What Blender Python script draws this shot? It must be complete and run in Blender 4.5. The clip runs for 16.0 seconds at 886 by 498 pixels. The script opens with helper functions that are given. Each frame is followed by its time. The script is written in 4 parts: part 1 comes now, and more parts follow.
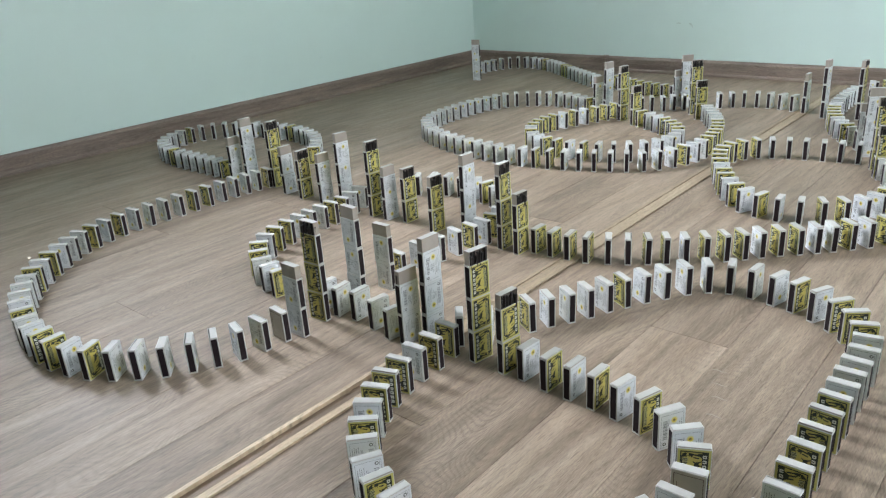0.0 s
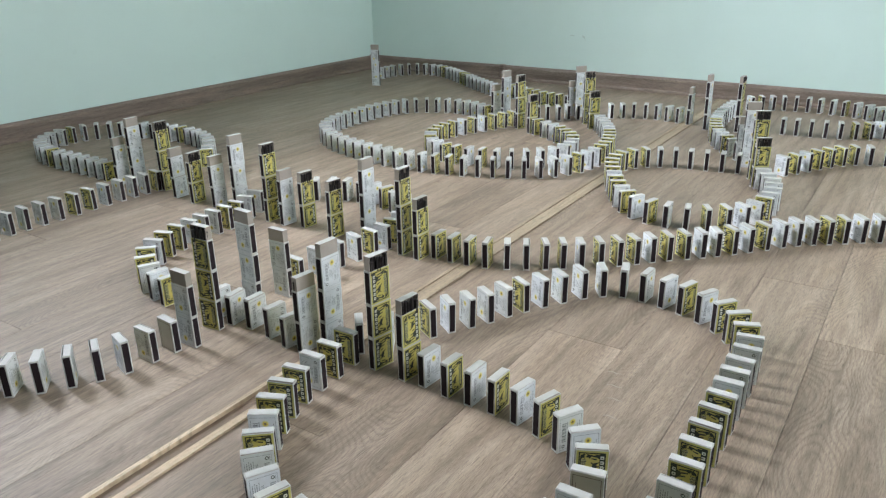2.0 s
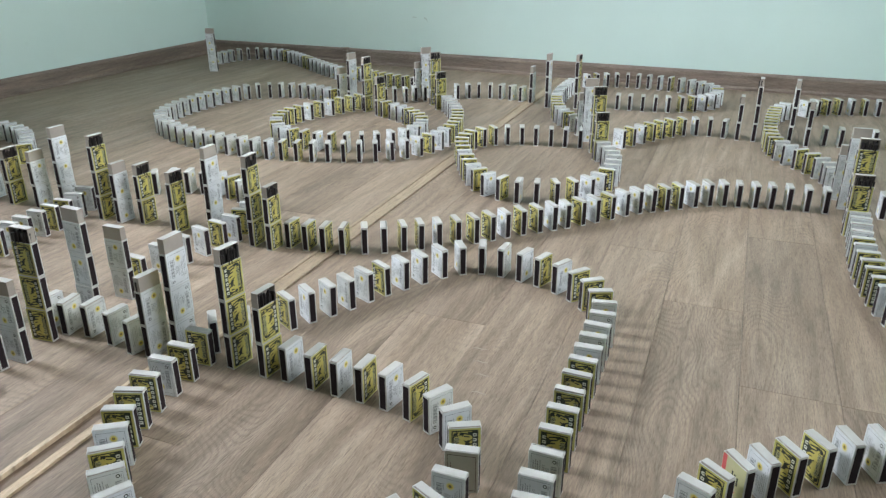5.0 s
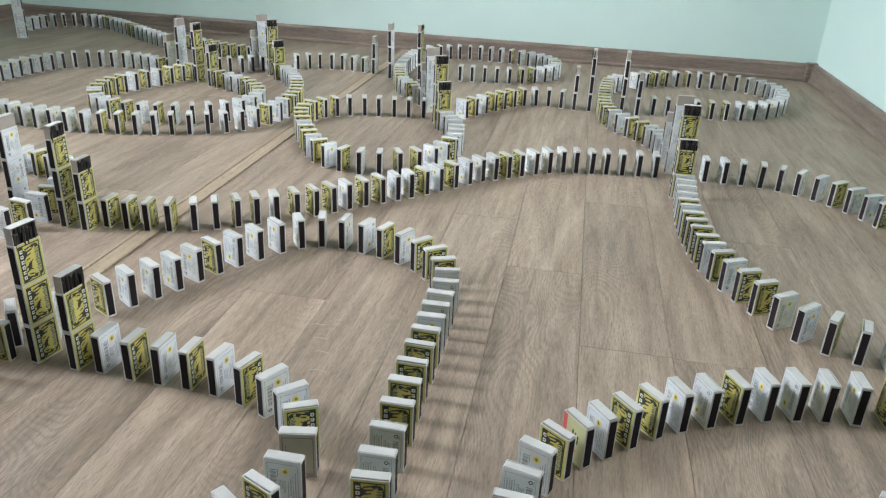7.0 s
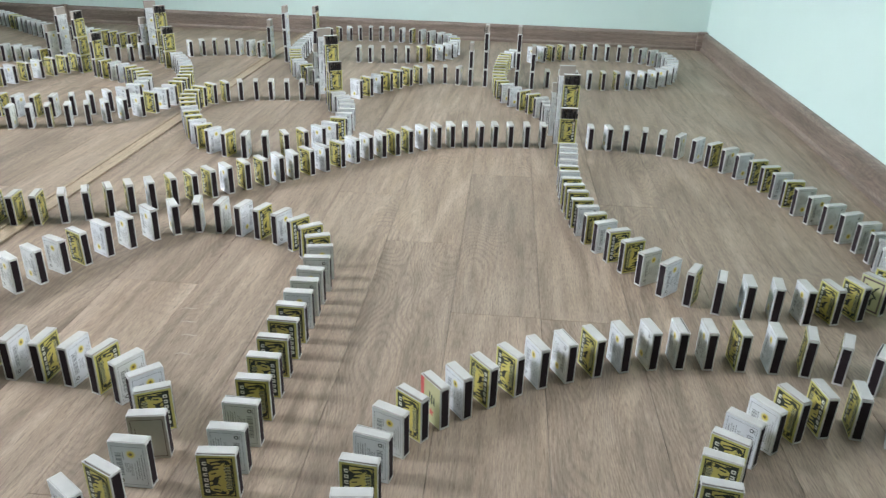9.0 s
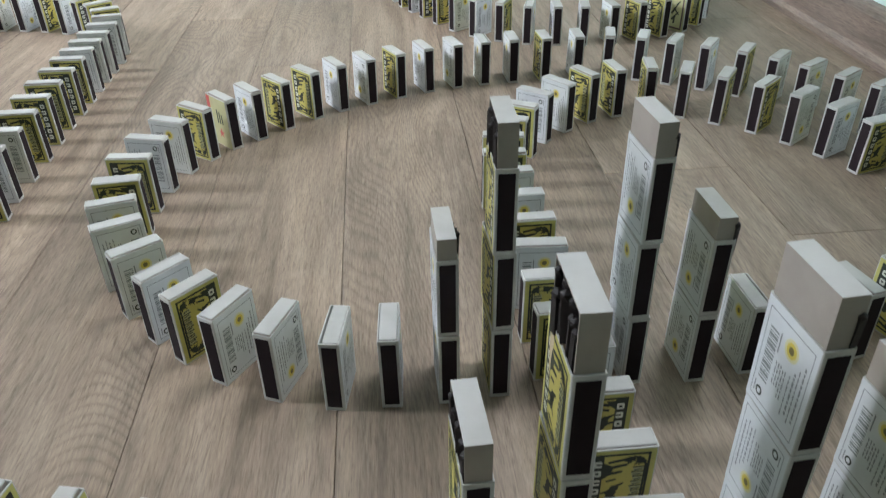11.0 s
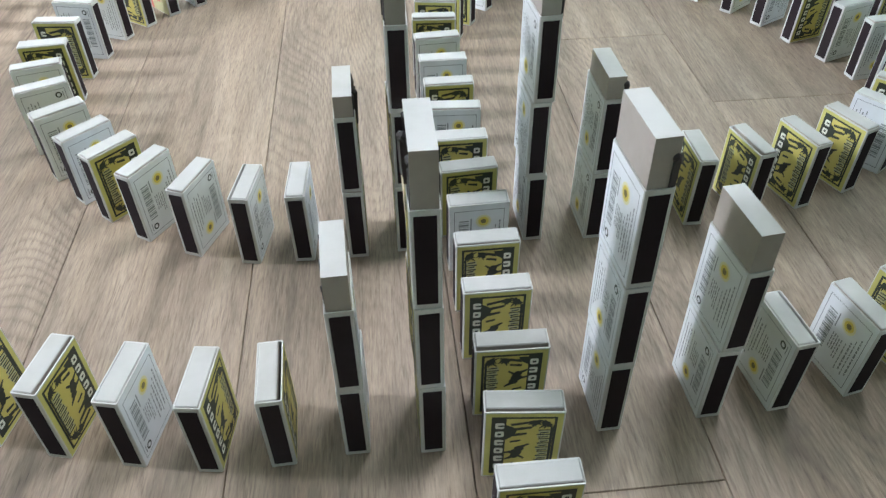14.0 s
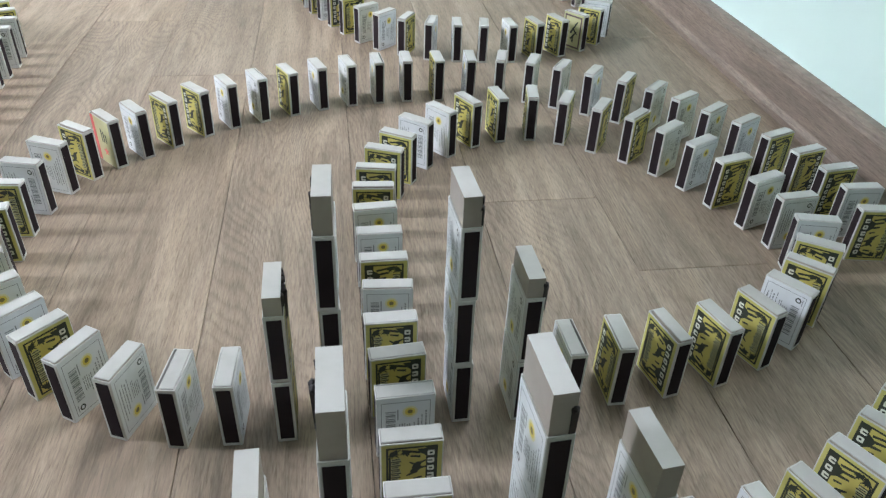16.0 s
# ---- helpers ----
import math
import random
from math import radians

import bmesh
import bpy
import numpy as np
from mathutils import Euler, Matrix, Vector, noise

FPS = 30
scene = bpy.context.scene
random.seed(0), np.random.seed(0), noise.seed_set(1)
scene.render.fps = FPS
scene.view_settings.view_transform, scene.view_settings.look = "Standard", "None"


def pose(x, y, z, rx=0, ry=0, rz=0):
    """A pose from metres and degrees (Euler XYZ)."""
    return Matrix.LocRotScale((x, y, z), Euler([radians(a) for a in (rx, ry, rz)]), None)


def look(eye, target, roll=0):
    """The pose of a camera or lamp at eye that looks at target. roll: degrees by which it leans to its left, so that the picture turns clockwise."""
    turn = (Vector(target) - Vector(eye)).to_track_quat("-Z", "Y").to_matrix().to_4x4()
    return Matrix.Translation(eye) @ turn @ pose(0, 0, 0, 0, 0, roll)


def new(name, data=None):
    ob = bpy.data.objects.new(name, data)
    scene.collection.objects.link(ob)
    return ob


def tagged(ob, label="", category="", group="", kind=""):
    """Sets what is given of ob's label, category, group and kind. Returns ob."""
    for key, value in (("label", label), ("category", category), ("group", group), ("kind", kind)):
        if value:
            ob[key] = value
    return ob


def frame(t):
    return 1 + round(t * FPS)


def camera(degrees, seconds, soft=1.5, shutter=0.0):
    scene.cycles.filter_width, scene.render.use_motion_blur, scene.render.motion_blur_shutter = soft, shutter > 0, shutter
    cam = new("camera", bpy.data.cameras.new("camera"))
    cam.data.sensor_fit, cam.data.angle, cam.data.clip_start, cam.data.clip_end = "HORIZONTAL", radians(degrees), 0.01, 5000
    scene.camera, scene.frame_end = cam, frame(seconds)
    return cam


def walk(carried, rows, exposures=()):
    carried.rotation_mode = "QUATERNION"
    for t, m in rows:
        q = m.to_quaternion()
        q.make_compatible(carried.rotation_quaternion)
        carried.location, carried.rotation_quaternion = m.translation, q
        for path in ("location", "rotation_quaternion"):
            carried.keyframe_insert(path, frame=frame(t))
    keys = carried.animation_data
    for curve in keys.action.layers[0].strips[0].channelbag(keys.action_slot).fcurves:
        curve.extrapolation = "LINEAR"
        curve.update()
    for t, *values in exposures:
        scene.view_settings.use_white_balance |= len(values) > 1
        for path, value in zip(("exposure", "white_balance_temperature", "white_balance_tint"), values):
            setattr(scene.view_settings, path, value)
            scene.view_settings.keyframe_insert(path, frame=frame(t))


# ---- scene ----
cam = camera(61.2, 16.0, 1.2, 0.2)
EXPOSURES = [(0.0, -0.10, 6500, 16), (3.0, -0.12, 6500, 15.5), (5.3, -0.14, 6500, 15), (8.2, 0.0, 6500, 16), (10.5, 0.0, 6500, 17), (11.3, 0.22, 6500, 17.5), (12.0, 0.84, 6400, 18), (12.6, 0.84, 6420, 18), (13.1, 0.82, 6420, 18), (13.5, 0.84, 6380, 18), (14.5, 0.58, 6400, 18), (15.0, 0.60, 6420, 18), (15.5, 0.42, 6440, 18.5), (16.0, 0.33, 6450, 18.5)]
PATH = [
    (0, (0.335, 0.425, 0.559), (-0.928, 1.782, -0.192), -4.0),
    (0.5, (0.334, 0.426, 0.558), (-0.889, 1.822, -0.19), -3.4),
    (1, (0.332, 0.429, 0.555), (-0.842, 1.87, -0.184), -2.6),
    (1.5, (0.328, 0.431, 0.553), (-0.787, 1.916, -0.19), -1.7),
    (2, (0.326, 0.434, 0.552), (-0.729, 1.961, -0.194), -1.0),
    (2.5, (0.323, 0.436, 0.549), (-0.659, 2.011, -0.197), -0.3),
    (3, (0.322, 0.438, 0.548), (-0.607, 2.045, -0.199), -0.0),
    (3.2, (0.321, 0.44, 0.546), (-0.591, 2.056, -0.2), -0.1),
    (5.3, (0.308, 0.456, 0.537), (-0.31, 2.184, -0.258), 0.7),
    (5.5, (0.306, 0.462, 0.535), (-0.239, 2.214, -0.26), 1.4),
    (6, (0.305, 0.472, 0.527), (-0.126, 2.257, -0.265), 2.3),
    (6.5, (0.31, 0.481, 0.519), (-0.075, 2.273, -0.281), 2.4),
    (7, (0.322, 0.492, 0.51), (-0.013, 2.281, -0.318), 2.7),
    (7.5, (0.328, 0.498, 0.509), (0.033, 2.283, -0.344), 3.0),
    (8, (0.346, 0.496, 0.519), (0.058, 2.281, -0.336), 3.0),
    (8.2, (0.359, 0.496, 0.527), (0.07, 2.281, -0.328), 2.8),
    (10.3, (0.503, 0.48, 0.388), (0.575, 2.24, -0.558), 0.1),
    (10.5, (0.515, 0.46, 0.37), (0.572, 2.189, -0.634), -0.5),
    (11, (0.521, 0.425, 0.32), (0.625, 2.095, -0.776), -1.0),
    (11.5, (0.535, 0.391, 0.29), (0.63, 2.026, -0.858), -0.4),
    (12, (0.551, 0.366, 0.263), (0.607, 1.898, -1.021), -2.0),
    (12.5, (0.557, 0.343, 0.25), (0.591, 1.788, -1.133), -3.0),
    (13, (0.558, 0.353, 0.259), (0.58, 1.752, -1.17), -2.9),
    (13.5, (0.563, 0.384, 0.294), (0.606, 1.8, -1.118), -2.6),
    (14, (0.57, 0.396, 0.32), (0.68, 1.875, -1.022), -0.5),
    (14.5, (0.587, 0.397, 0.33), (0.74, 1.905, -0.975), 0.8),
    (15, (0.606, 0.397, 0.341), (0.798, 1.91, -0.953), 1.3),
    (15.5, (0.604, 0.406, 0.359), (0.83, 1.988, -0.844), 1.8),
    (16, (0.59, 0.42, 0.373), (0.822, 2.044, -0.771), 2.5),
]
walk(cam, [(t, look(eye, target, roll)) for t, eye, target, roll in PATH], EXPOSURES)

# ---- world and light ----
world = bpy.data.worlds.new("overcast_sky")
scene.world = world
world.use_nodes = True
wn = world.node_tree.nodes
sky = wn.new("ShaderNodeTexSky")
sky.sky_type = "NISHITA"
sky.sun_disc = False
sky.sun_elevation = radians(38)
sky.sun_rotation = radians(250)
wn["Background"].inputs["Strength"].default_value = 0.12
world.node_tree.links.new(sky.outputs["Color"], wn["Background"].inputs["Color"])

X_LEFT, X_RIGHT, Y_FAR, Y_NEAR, Z_TOP = -2.131, 1.116, 3.412, -3.4, 2.55
# unseen opening; y0 and y1 trim the daylight on near floor and far wall
WIN = dict(y0=0.85, y1=2.16, z0=0.95, z1=2.35)


def window_light(name, m, w, h, power, color):
    d = bpy.data.lights.new(name, "AREA")
    d.shape, d.size, d.size_y, d.energy, d.color = "RECTANGLE", w, h, power, color
    o = new(name, d)
    o.matrix_world = m
    return o


window_light("window_daylight", look((X_LEFT - 1.60, 0.97, 2.75), (X_LEFT + 2.4, 1.30, 0.1)), 1.1, 1.0, 240, (0.84, 0.925, 1.0))
# fill lamp from the right, added to brighten the left wall; no source seen there
window_light("side_fill_light", look((X_RIGHT + 0.10, 1.5, 1.6), (X_RIGHT - 1.7, 1.5, 0.9)), 1.0, 1.2, 44, (0.90, 0.96, 1.0))


# ---- materials ----
def mat(name):
    m = bpy.data.materials.new(name)
    m.use_nodes = True
    t = m.node_tree
    return m, t.nodes, t.links, t.nodes["Principled BSDF"]


def ramp(nodes, stops):
    r = nodes.new("ShaderNodeValToRGB")
    e = r.color_ramp.elements
    e[0].position, e[0].color = stops[0][0], (*stops[0][1], 1)
    e[1].position, e[1].color = stops[-1][0], (*stops[-1][1], 1)
    for p, c in stops[1:-1]:
        k = e.new(p)
        k.color = (*c, 1)
    return r


def noise_node(nodes, links, vec, scale, detail=4, rough=0.55, distortion=0.0):
    n = nodes.new("ShaderNodeTexNoise")
    n.inputs["Scale"].default_value, n.inputs["Detail"].default_value = scale, detail
    n.inputs["Roughness"].default_value, n.inputs["Distortion"].default_value = rough, distortion
    if vec is not None:
        links.new(vec, n.inputs["Vector"])
    return n


def mixed(nodes, links, mode, fac, a, b):
    x = nodes.new("ShaderNodeMix")
    x.data_type, x.blend_type = "RGBA", mode
    for sock, v in ((0, fac), (6, a), (7, b)):
        if isinstance(v, bpy.types.NodeSocket):
            links.new(v, x.inputs[sock])
        elif sock == 0:
            x.inputs[0].default_value = v
        else:
            x.inputs[sock].default_value = (*v, 1)
    return x.outputs[2]


def mapped(nodes, links, scale, offset_random=False):
    mp = nodes.new("ShaderNodeMapping")
    mp.inputs["Scale"].default_value = scale
    geo = nodes.new("ShaderNodeNewGeometry")
    links.new(geo.outputs["Position"], mp.inputs["Vector"])
    if offset_random:
        oi = nodes.new("ShaderNodeObjectInfo")
        mul = nodes.new("ShaderNodeVectorMath")
        mul.operation = "MULTIPLY_ADD"
        links.new(oi.outputs["Random"], mul.inputs[0])
        mul.inputs[1].default_value = (37.0, 61.0, 0.0)
        mul.inputs[2].default_value = (0, 0, 0)
        links.new(mul.outputs[0], mp.inputs["Location"])
    return mp.outputs["Vector"]


def oak(name, dark, mid, light, gloss=0.40, bump=0.10, toned=False, run="floor"):
    """Grey-brown oak decor: long growth bands, fine pores along y, nested growth arcs, stains."""
    m, n, l, b = mat(name)

    def along(a, b):
        return {"floor": (a, b, 1.0), "y": (1.0, b, a), "x": (b, 1.0, a)}[run]
    v1 = mapped(n, l, along(13.0, 1.9), True)
    v2 = mapped(n, l, along(620.0, 40.0), True)
    v6 = mapped(n, l, along(8.5, 2.3), True)
    v4 = mapped(n, l, along(900.0, 100.0), True)
    v3 = mapped(n, l, (2.0, 2.0, 2.0))
    v5 = mapped(n, l, along(70.0, 5.0), True)
    bands = noise_node(n, l, v1, 1.3, 5, 0.6, 1.2)
    streaks = noise_node(n, l, v5, 1.0, 4, 0.6, 0.6)
    pores = noise_node(n, l, v2, 1.0, 3, 0.7, 0.4)
    fine = noise_node(n, l, v4, 1.0, 2, 0.6, 0.2)
    stain = noise_node(n, l, v3, 1.4, 4, 0.6)
    r1 = ramp(n, [(0.25, dark), (0.5, mid), (0.77, light)])
    l.new(bands.outputs["Fac"], r1.inputs[0])
    r2 = ramp(n, [(0.30, (0.74, 0.725, 0.71)), (0.47, (0.98, 0.98, 0.98)), (0.70, (1.20, 1.19, 1.16))])
    l.new(streaks.outputs["Fac"], r2.inputs[0])
    r3 = ramp(n, [(0.30, (0.63, 0.605, 0.58)), (0.46, (0.97, 0.97, 0.97)), (0.70, (1.14, 1.14, 1.14))])
    l.new(pores.outputs["Fac"], r3.inputs[0])
    r7 = ramp(n, [(0.3, (0.84, 0.83, 0.82)), (0.7, (1.14, 1.14, 1.14))])
    l.new(fine.outputs["Fac"], r7.inputs[0])
    # growth arcs: long nested loops, strong only in places, broken up by the pores
    soft = noise_node(n, l, v6, 1.0, 1.2, 0.4, 0.35)
    steps = n.new("ShaderNodeMath")
    steps.operation, steps.inputs[1].default_value = "MULTIPLY", 54.0
    l.new(soft.outputs["Fac"], steps.inputs[0])
    wobble = n.new("ShaderNodeMath")
    wobble.operation, wobble.inputs[1].default_value = "MULTIPLY_ADD", 1.0
    l.new(pores.outputs["Fac"], wobble.inputs[0])
    l.new(steps.outputs[0], wobble.inputs[2])
    saw = n.new("ShaderNodeMath")
    saw.operation, saw.inputs[1].default_value = "PINGPONG", 0.5
    l.new(wobble.outputs[0], saw.inputs[0])
    r6 = ramp(n, [(0.0, (0.70, 0.685, 0.675)), (0.20, (0.96, 0.96, 0.96)), (0.5, (1.06, 1.06, 1.06))])
    l.new(saw.outputs[0], r6.inputs[0])
    patch = noise_node(n, l, v1, 0.45, 2, 0.5, 0.4)
    where = ramp(n, [(0.42, (0.10, 0.10, 0.10)), (0.60, (0.78, 0.78, 0.78))])
    l.new(patch.outputs["Fac"], where.inputs[0])
    r4 = ramp(n, [(0.3, (0.90, 0.90, 0.90)), (0.7, (1.07, 1.06, 1.05))])
    l.new(stain.outputs["Fac"], r4.inputs[0])
    oi = n.new("ShaderNodeObjectInfo")
    r5 = ramp(n, [(0.0, (0.96, 0.955, 0.95)), (1.0, (1.04, 1.04, 1.04))])
    l.new(oi.outputs["Random"], r5.inputs[0])
    c = mixed(n, l, "MULTIPLY", 1.0, r1.outputs[0], r2.outputs[0])
    c = mixed(n, l, "MULTIPLY", 1.0, c, r3.outputs[0])
    c = mixed(n, l, "MULTIPLY", 1.0, c, r7.outputs[0])
    c = mixed(n, l, "MULTIPLY", 1.0, c, r4.outputs[0])
    c = mixed(n, l, "MULTIPLY", where.outputs[0], c, r6.outputs[0])
    c = mixed(n, l, "MULTIPLY", 1.0, c, r5.outputs[0])
    if toned:
        # each plank's print has a tone of its own
        c = mixed(n, l, "MULTIPLY", 1.0, c, oi.outputs["Color"])
    l.new(c, b.inputs["Base Color"])
    rr = n.new("ShaderNodeMapRange")
    rr.inputs[3].default_value, rr.inputs[4].default_value = gloss - 0.09, gloss + 0.17
    l.new(stain.outputs["Fac"], rr.inputs[0])
    l.new(rr.outputs[0], b.inputs["Roughness"])
    bp = n.new("ShaderNodeBump")
    bp.inputs["Strength"].default_value, bp.inputs["Distance"].default_value = bump, 0.0006
    l.new(pores.outputs["Fac"], bp.inputs["Height"])
    l.new(bp.outputs[0], b.inputs["Normal"])
    return m


def card(name, color, rough=0.6, vary=0.06, dirt=0.05):
    """Printed or plain cardboard with a slight tint from box to box and soft soiling."""
    m, n, l, b = mat(name)
    v = mapped(n, l, (1, 1, 1))
    big = noise_node(n, l, v, 55.0, 3, 0.6)
    fine = noise_node(n, l, v, 900.0, 2, 0.6)
    oi = n.new("ShaderNodeObjectInfo")
    r0 = ramp(n, [(0.0, (1 - vary, 1 - vary, 1 - 1.3 * vary)), (1.0, (1 + 0.4 * vary, 1 + 0.4 * vary, 1 + 0.4 * vary))])
    l.new(oi.outputs["Random"], r0.inputs[0])
    r1 = ramp(n, [(0.3, (1 - 2 * dirt, 1 - 2.1 * dirt, 1 - 2.4 * dirt)), (0.62, (1, 1, 1))])
    l.new(big.outputs["Fac"], r1.inputs[0])
    c = mixed(n, l, "MULTIPLY", 1.0, color, r0.outputs[0])
    c = mixed(n, l, "MULTIPLY", 1.0, c, r1.outputs[0])
    l.new(c, b.inputs["Base Color"])
    b.inputs["Roughness"].default_value = rough
    bp = n.new("ShaderNodeBump")
    bp.inputs["Strength"].default_value, bp.inputs["Distance"].default_value = 0.15, 0.0002
    l.new(fine.outputs["Fac"], bp.inputs["Height"])
    l.new(bp.outputs[0], b.inputs["Normal"])
    return m


def paint(name, color, rough=0.75):
    """Roller-painted plaster with faint patches and marks."""
    m, n, l, b = mat(name)
    v = mapped(n, l, (1, 1, 1))
    big = noise_node(n, l, v, 1.6, 5, 0.6)
    fine = noise_node(n, l, v, 420.0, 2, 0.6)
    spot = noise_node(n, l, v, 5.0, 6, 0.7, 0.6)
    r1 = ramp(n, [(0.25, (0.95, 0.955, 0.955)), (0.75, (1.03, 1.03, 1.03))])
    l.new(big.outputs["Fac"], r1.inputs[0])
    r2 = ramp(n, [(0.24, (0.90, 0.91, 0.90)), (0.34, (1, 1, 1))])
    l.new(spot.outputs["Fac"], r2.inputs[0])
    c = mixed(n, l, "MULTIPLY", 1.0, color, r1.outputs[0])
    c = mixed(n, l, "MULTIPLY", 1.0, c, r2.outputs[0])
    l.new(c, b.inputs["Base Color"])
    b.inputs["Roughness"].default_value = rough
    bp = n.new("ShaderNodeBump")
    bp.inputs["Strength"].default_value, bp.inputs["Distance"].default_value = 0.12, 0.001
    l.new(fine.outputs["Fac"], bp.inputs["Height"])
    l.new(bp.outputs[0], b.inputs["Normal"])
    return m


PLANK = oak("oak_laminate", (0.176, 0.131, 0.093), (0.262, 0.203, 0.152), (0.345, 0.276, 0.213), gloss=0.50, toned=True)
PLANK.node_tree.nodes["Principled BSDF"].inputs["Specular IOR Level"].default_value = 0.44
SKIRT = oak("skirting_oak", (0.150, 0.113, 0.090), (0.212, 0.164, 0.133), (0.258, 0.203, 0.167), 0.45, 0.05, run="y")
SKIRT_X = oak("skirting_oak_across", (0.150, 0.113, 0.090), (0.212, 0.164, 0.133), (0.258, 0.203, 0.167), 0.45, 0.05, run="x")
PALE_WOOD = oak("pale_oak_edge", (0.45, 0.345, 0.235), (0.53, 0.415, 0.285), (0.59, 0.475, 0.335), 0.55, 0.05)
CHANNEL = oak("channel_oak", (0.150, 0.100, 0.064), (0.215, 0.150, 0.102), (0.28, 0.205, 0.145), 0.5, 0.05)
DULL_WOOD = oak("dull_oak_edge", (0.25, 0.192, 0.128), (0.32, 0.25, 0.172), (0.38, 0.305, 0.215), 0.6, 0.05)
SEAM = card("seam_shadow_board", (0.035, 0.028, 0.023), 0.9, 0, 0)
MINT = paint("mint_wall_paint", (0.62, 0.77, 0.715))
SCUFF = paint("wall_scuff", (0.50, 0.62, 0.56))
PALE_SMEAR = paint("pale_smear", (0.32, 0.265, 0.22))
WHITE_PAINT = paint("white_ceiling_paint", (0.66, 0.67, 0.66))
SLEEVE = card("white_sleeve_card", (0.57, 0.57, 0.55))
# bluer and lighter than the sleeve: window light is put into this white
BACK = card("back_print_white", (0.71, 0.735, 0.755))
TRAY_END = card("tray_end_card", (0.45, 0.448, 0.428))
TRAY = card("grey_tray_card", (0.38, 0.335, 0.295), 0.75)
YELLOW = card("yellow_print", (0.55, 0.51, 0.16), 0.5, 0.10)
GOLD = card("golden_print", (0.60, 0.52, 0.14), 0.5, 0.08)
OLIVE = card("pale_olive_print", (0.50, 0.49, 0.27), 0.5)
INK = card("black_green_ink", (0.025, 0.032, 0.022), 0.5, 0)
GREY_INK = card("grey_ink", (0.24, 0.26, 0.265), 0.6, 0)
HALO = card("pale_sun_ink", (0.74, 0.70, 0.42), 0.5, 0)
PALE_INK = card("pale_lettering", (0.72, 0.74, 0.66), 0.55, 0)
SUN_INK = card("sun_yellow_ink", (0.72, 0.58, 0.10), 0.5, 0)
UMBER_BROWN = card("brown_ink", (0.13, 0.085, 0.08), 0.5, 0)
UMBER = card("umber_ink", (0.20, 0.16, 0.05), 0.5, 0)
STRIKER = card("striker_coating", (0.026, 0.018, 0.021), 0.85, 0.1)
STRIKER.node_tree.nodes["Principled BSDF"].inputs["Specular IOR Level"].default_value = 0.15
RED_INK = card("red_print", (0.62, 0.10, 0.10), 0.5, 0)
STICK = card("match_wood", (0.62, 0.50, 0.34), 0.7)
HEAD = card("match_head", (0.018, 0.014, 0.014), 0.6, 0)
PLAIN = card("plain_grey_board", (0.47, 0.44, 0.395), 0.7)


# ---- mesh helpers ----
def mesh_of(name, bm, mats, smooth=False):
    me = bpy.data.meshes.new(name)
    bm.to_mesh(me)
    bm.free()
    for m in mats:
        me.materials.append(m)
    if smooth:
        for p in me.polygons:
            p.use_smooth = True
    return me


def add_box(bm, x0, x1, y0, y1, z0, z1, mi=0):
    v = [bm.verts.new((x, y, z)) for z in (z0, z1) for x, y in ((x0, y0), (x1, y0), (x1, y1), (x0, y1))]
    out = []
    for q in ((3, 2, 1, 0), (4, 5, 6, 7), (0, 1, 5, 4), (1, 2, 6, 5), (2, 3, 7, 6), (3, 0, 4, 7)):
        f = bm.faces.new([v[i] for i in q])
        f.material_index = mi
        out.append(f)
    return out


def bevelled_box(x0, x1, y0, y1, z0, z1, r):
    bm = bmesh.new()
    add_box(bm, x0, x1, y0, y1, z0, z1)
    bmesh.ops.bevel(bm, geom=bm.edges[:], offset=r, segments=1, affect="EDGES")
    return bm


def part(name, data, parent, label=""):
    o = new(name, data)
    o.parent = parent
    if label:
        o["label"] = label
    return o


def empty(name, m=None):
    o = new(name)
    o.empty_display_size = 0.02
    if m is not None:
        o.matrix_world = m
    return o


def structure(name, bm, mats, label, category):
    return tagged(new(name, mesh_of(name, bm, mats)), label, category, kind="structure")


# ---- room ----
bm = bmesh.new()
add_box(bm, X_LEFT - 0.3, X_RIGHT + 0.3, Y_NEAR - 0.3, Y_FAR + 0.3, -0.10, -0.008)
floor = structure("floor", bm, [SEAM], "grey-brown oak laminate floor with narrow planks and dark joints", "floor")

HB, TB = 0.062, 0.017          # skirting height and thickness


def wall_mesh(axis, at, out, a0, a1, hole=None):
    """A wall 0.2 m thick whose room side lies at the coordinate at; out is +1 or -1. hole: a0, a1, z0, z1."""
    bm = bmesh.new()
    b0, b1 = sorted((at, at + 0.2 * out))
    pieces = [(a0, a1, -0.1, Z_TOP)] if hole is None else [
        (a0, hole[0], -0.1, Z_TOP), (hole[1], a1, -0.1, Z_TOP), (hole[0], hole[1], -0.1, hole[2]), (hole[0], hole[1], hole[3], Z_TOP)]
    for p0, p1, z0, z1 in pieces:
        if axis == "x":
            add_box(bm, b0, b1, p0, p1, z0, z1)
        else:
            add_box(bm, p0, p1, b0, b1, z0, z1)
    return bm


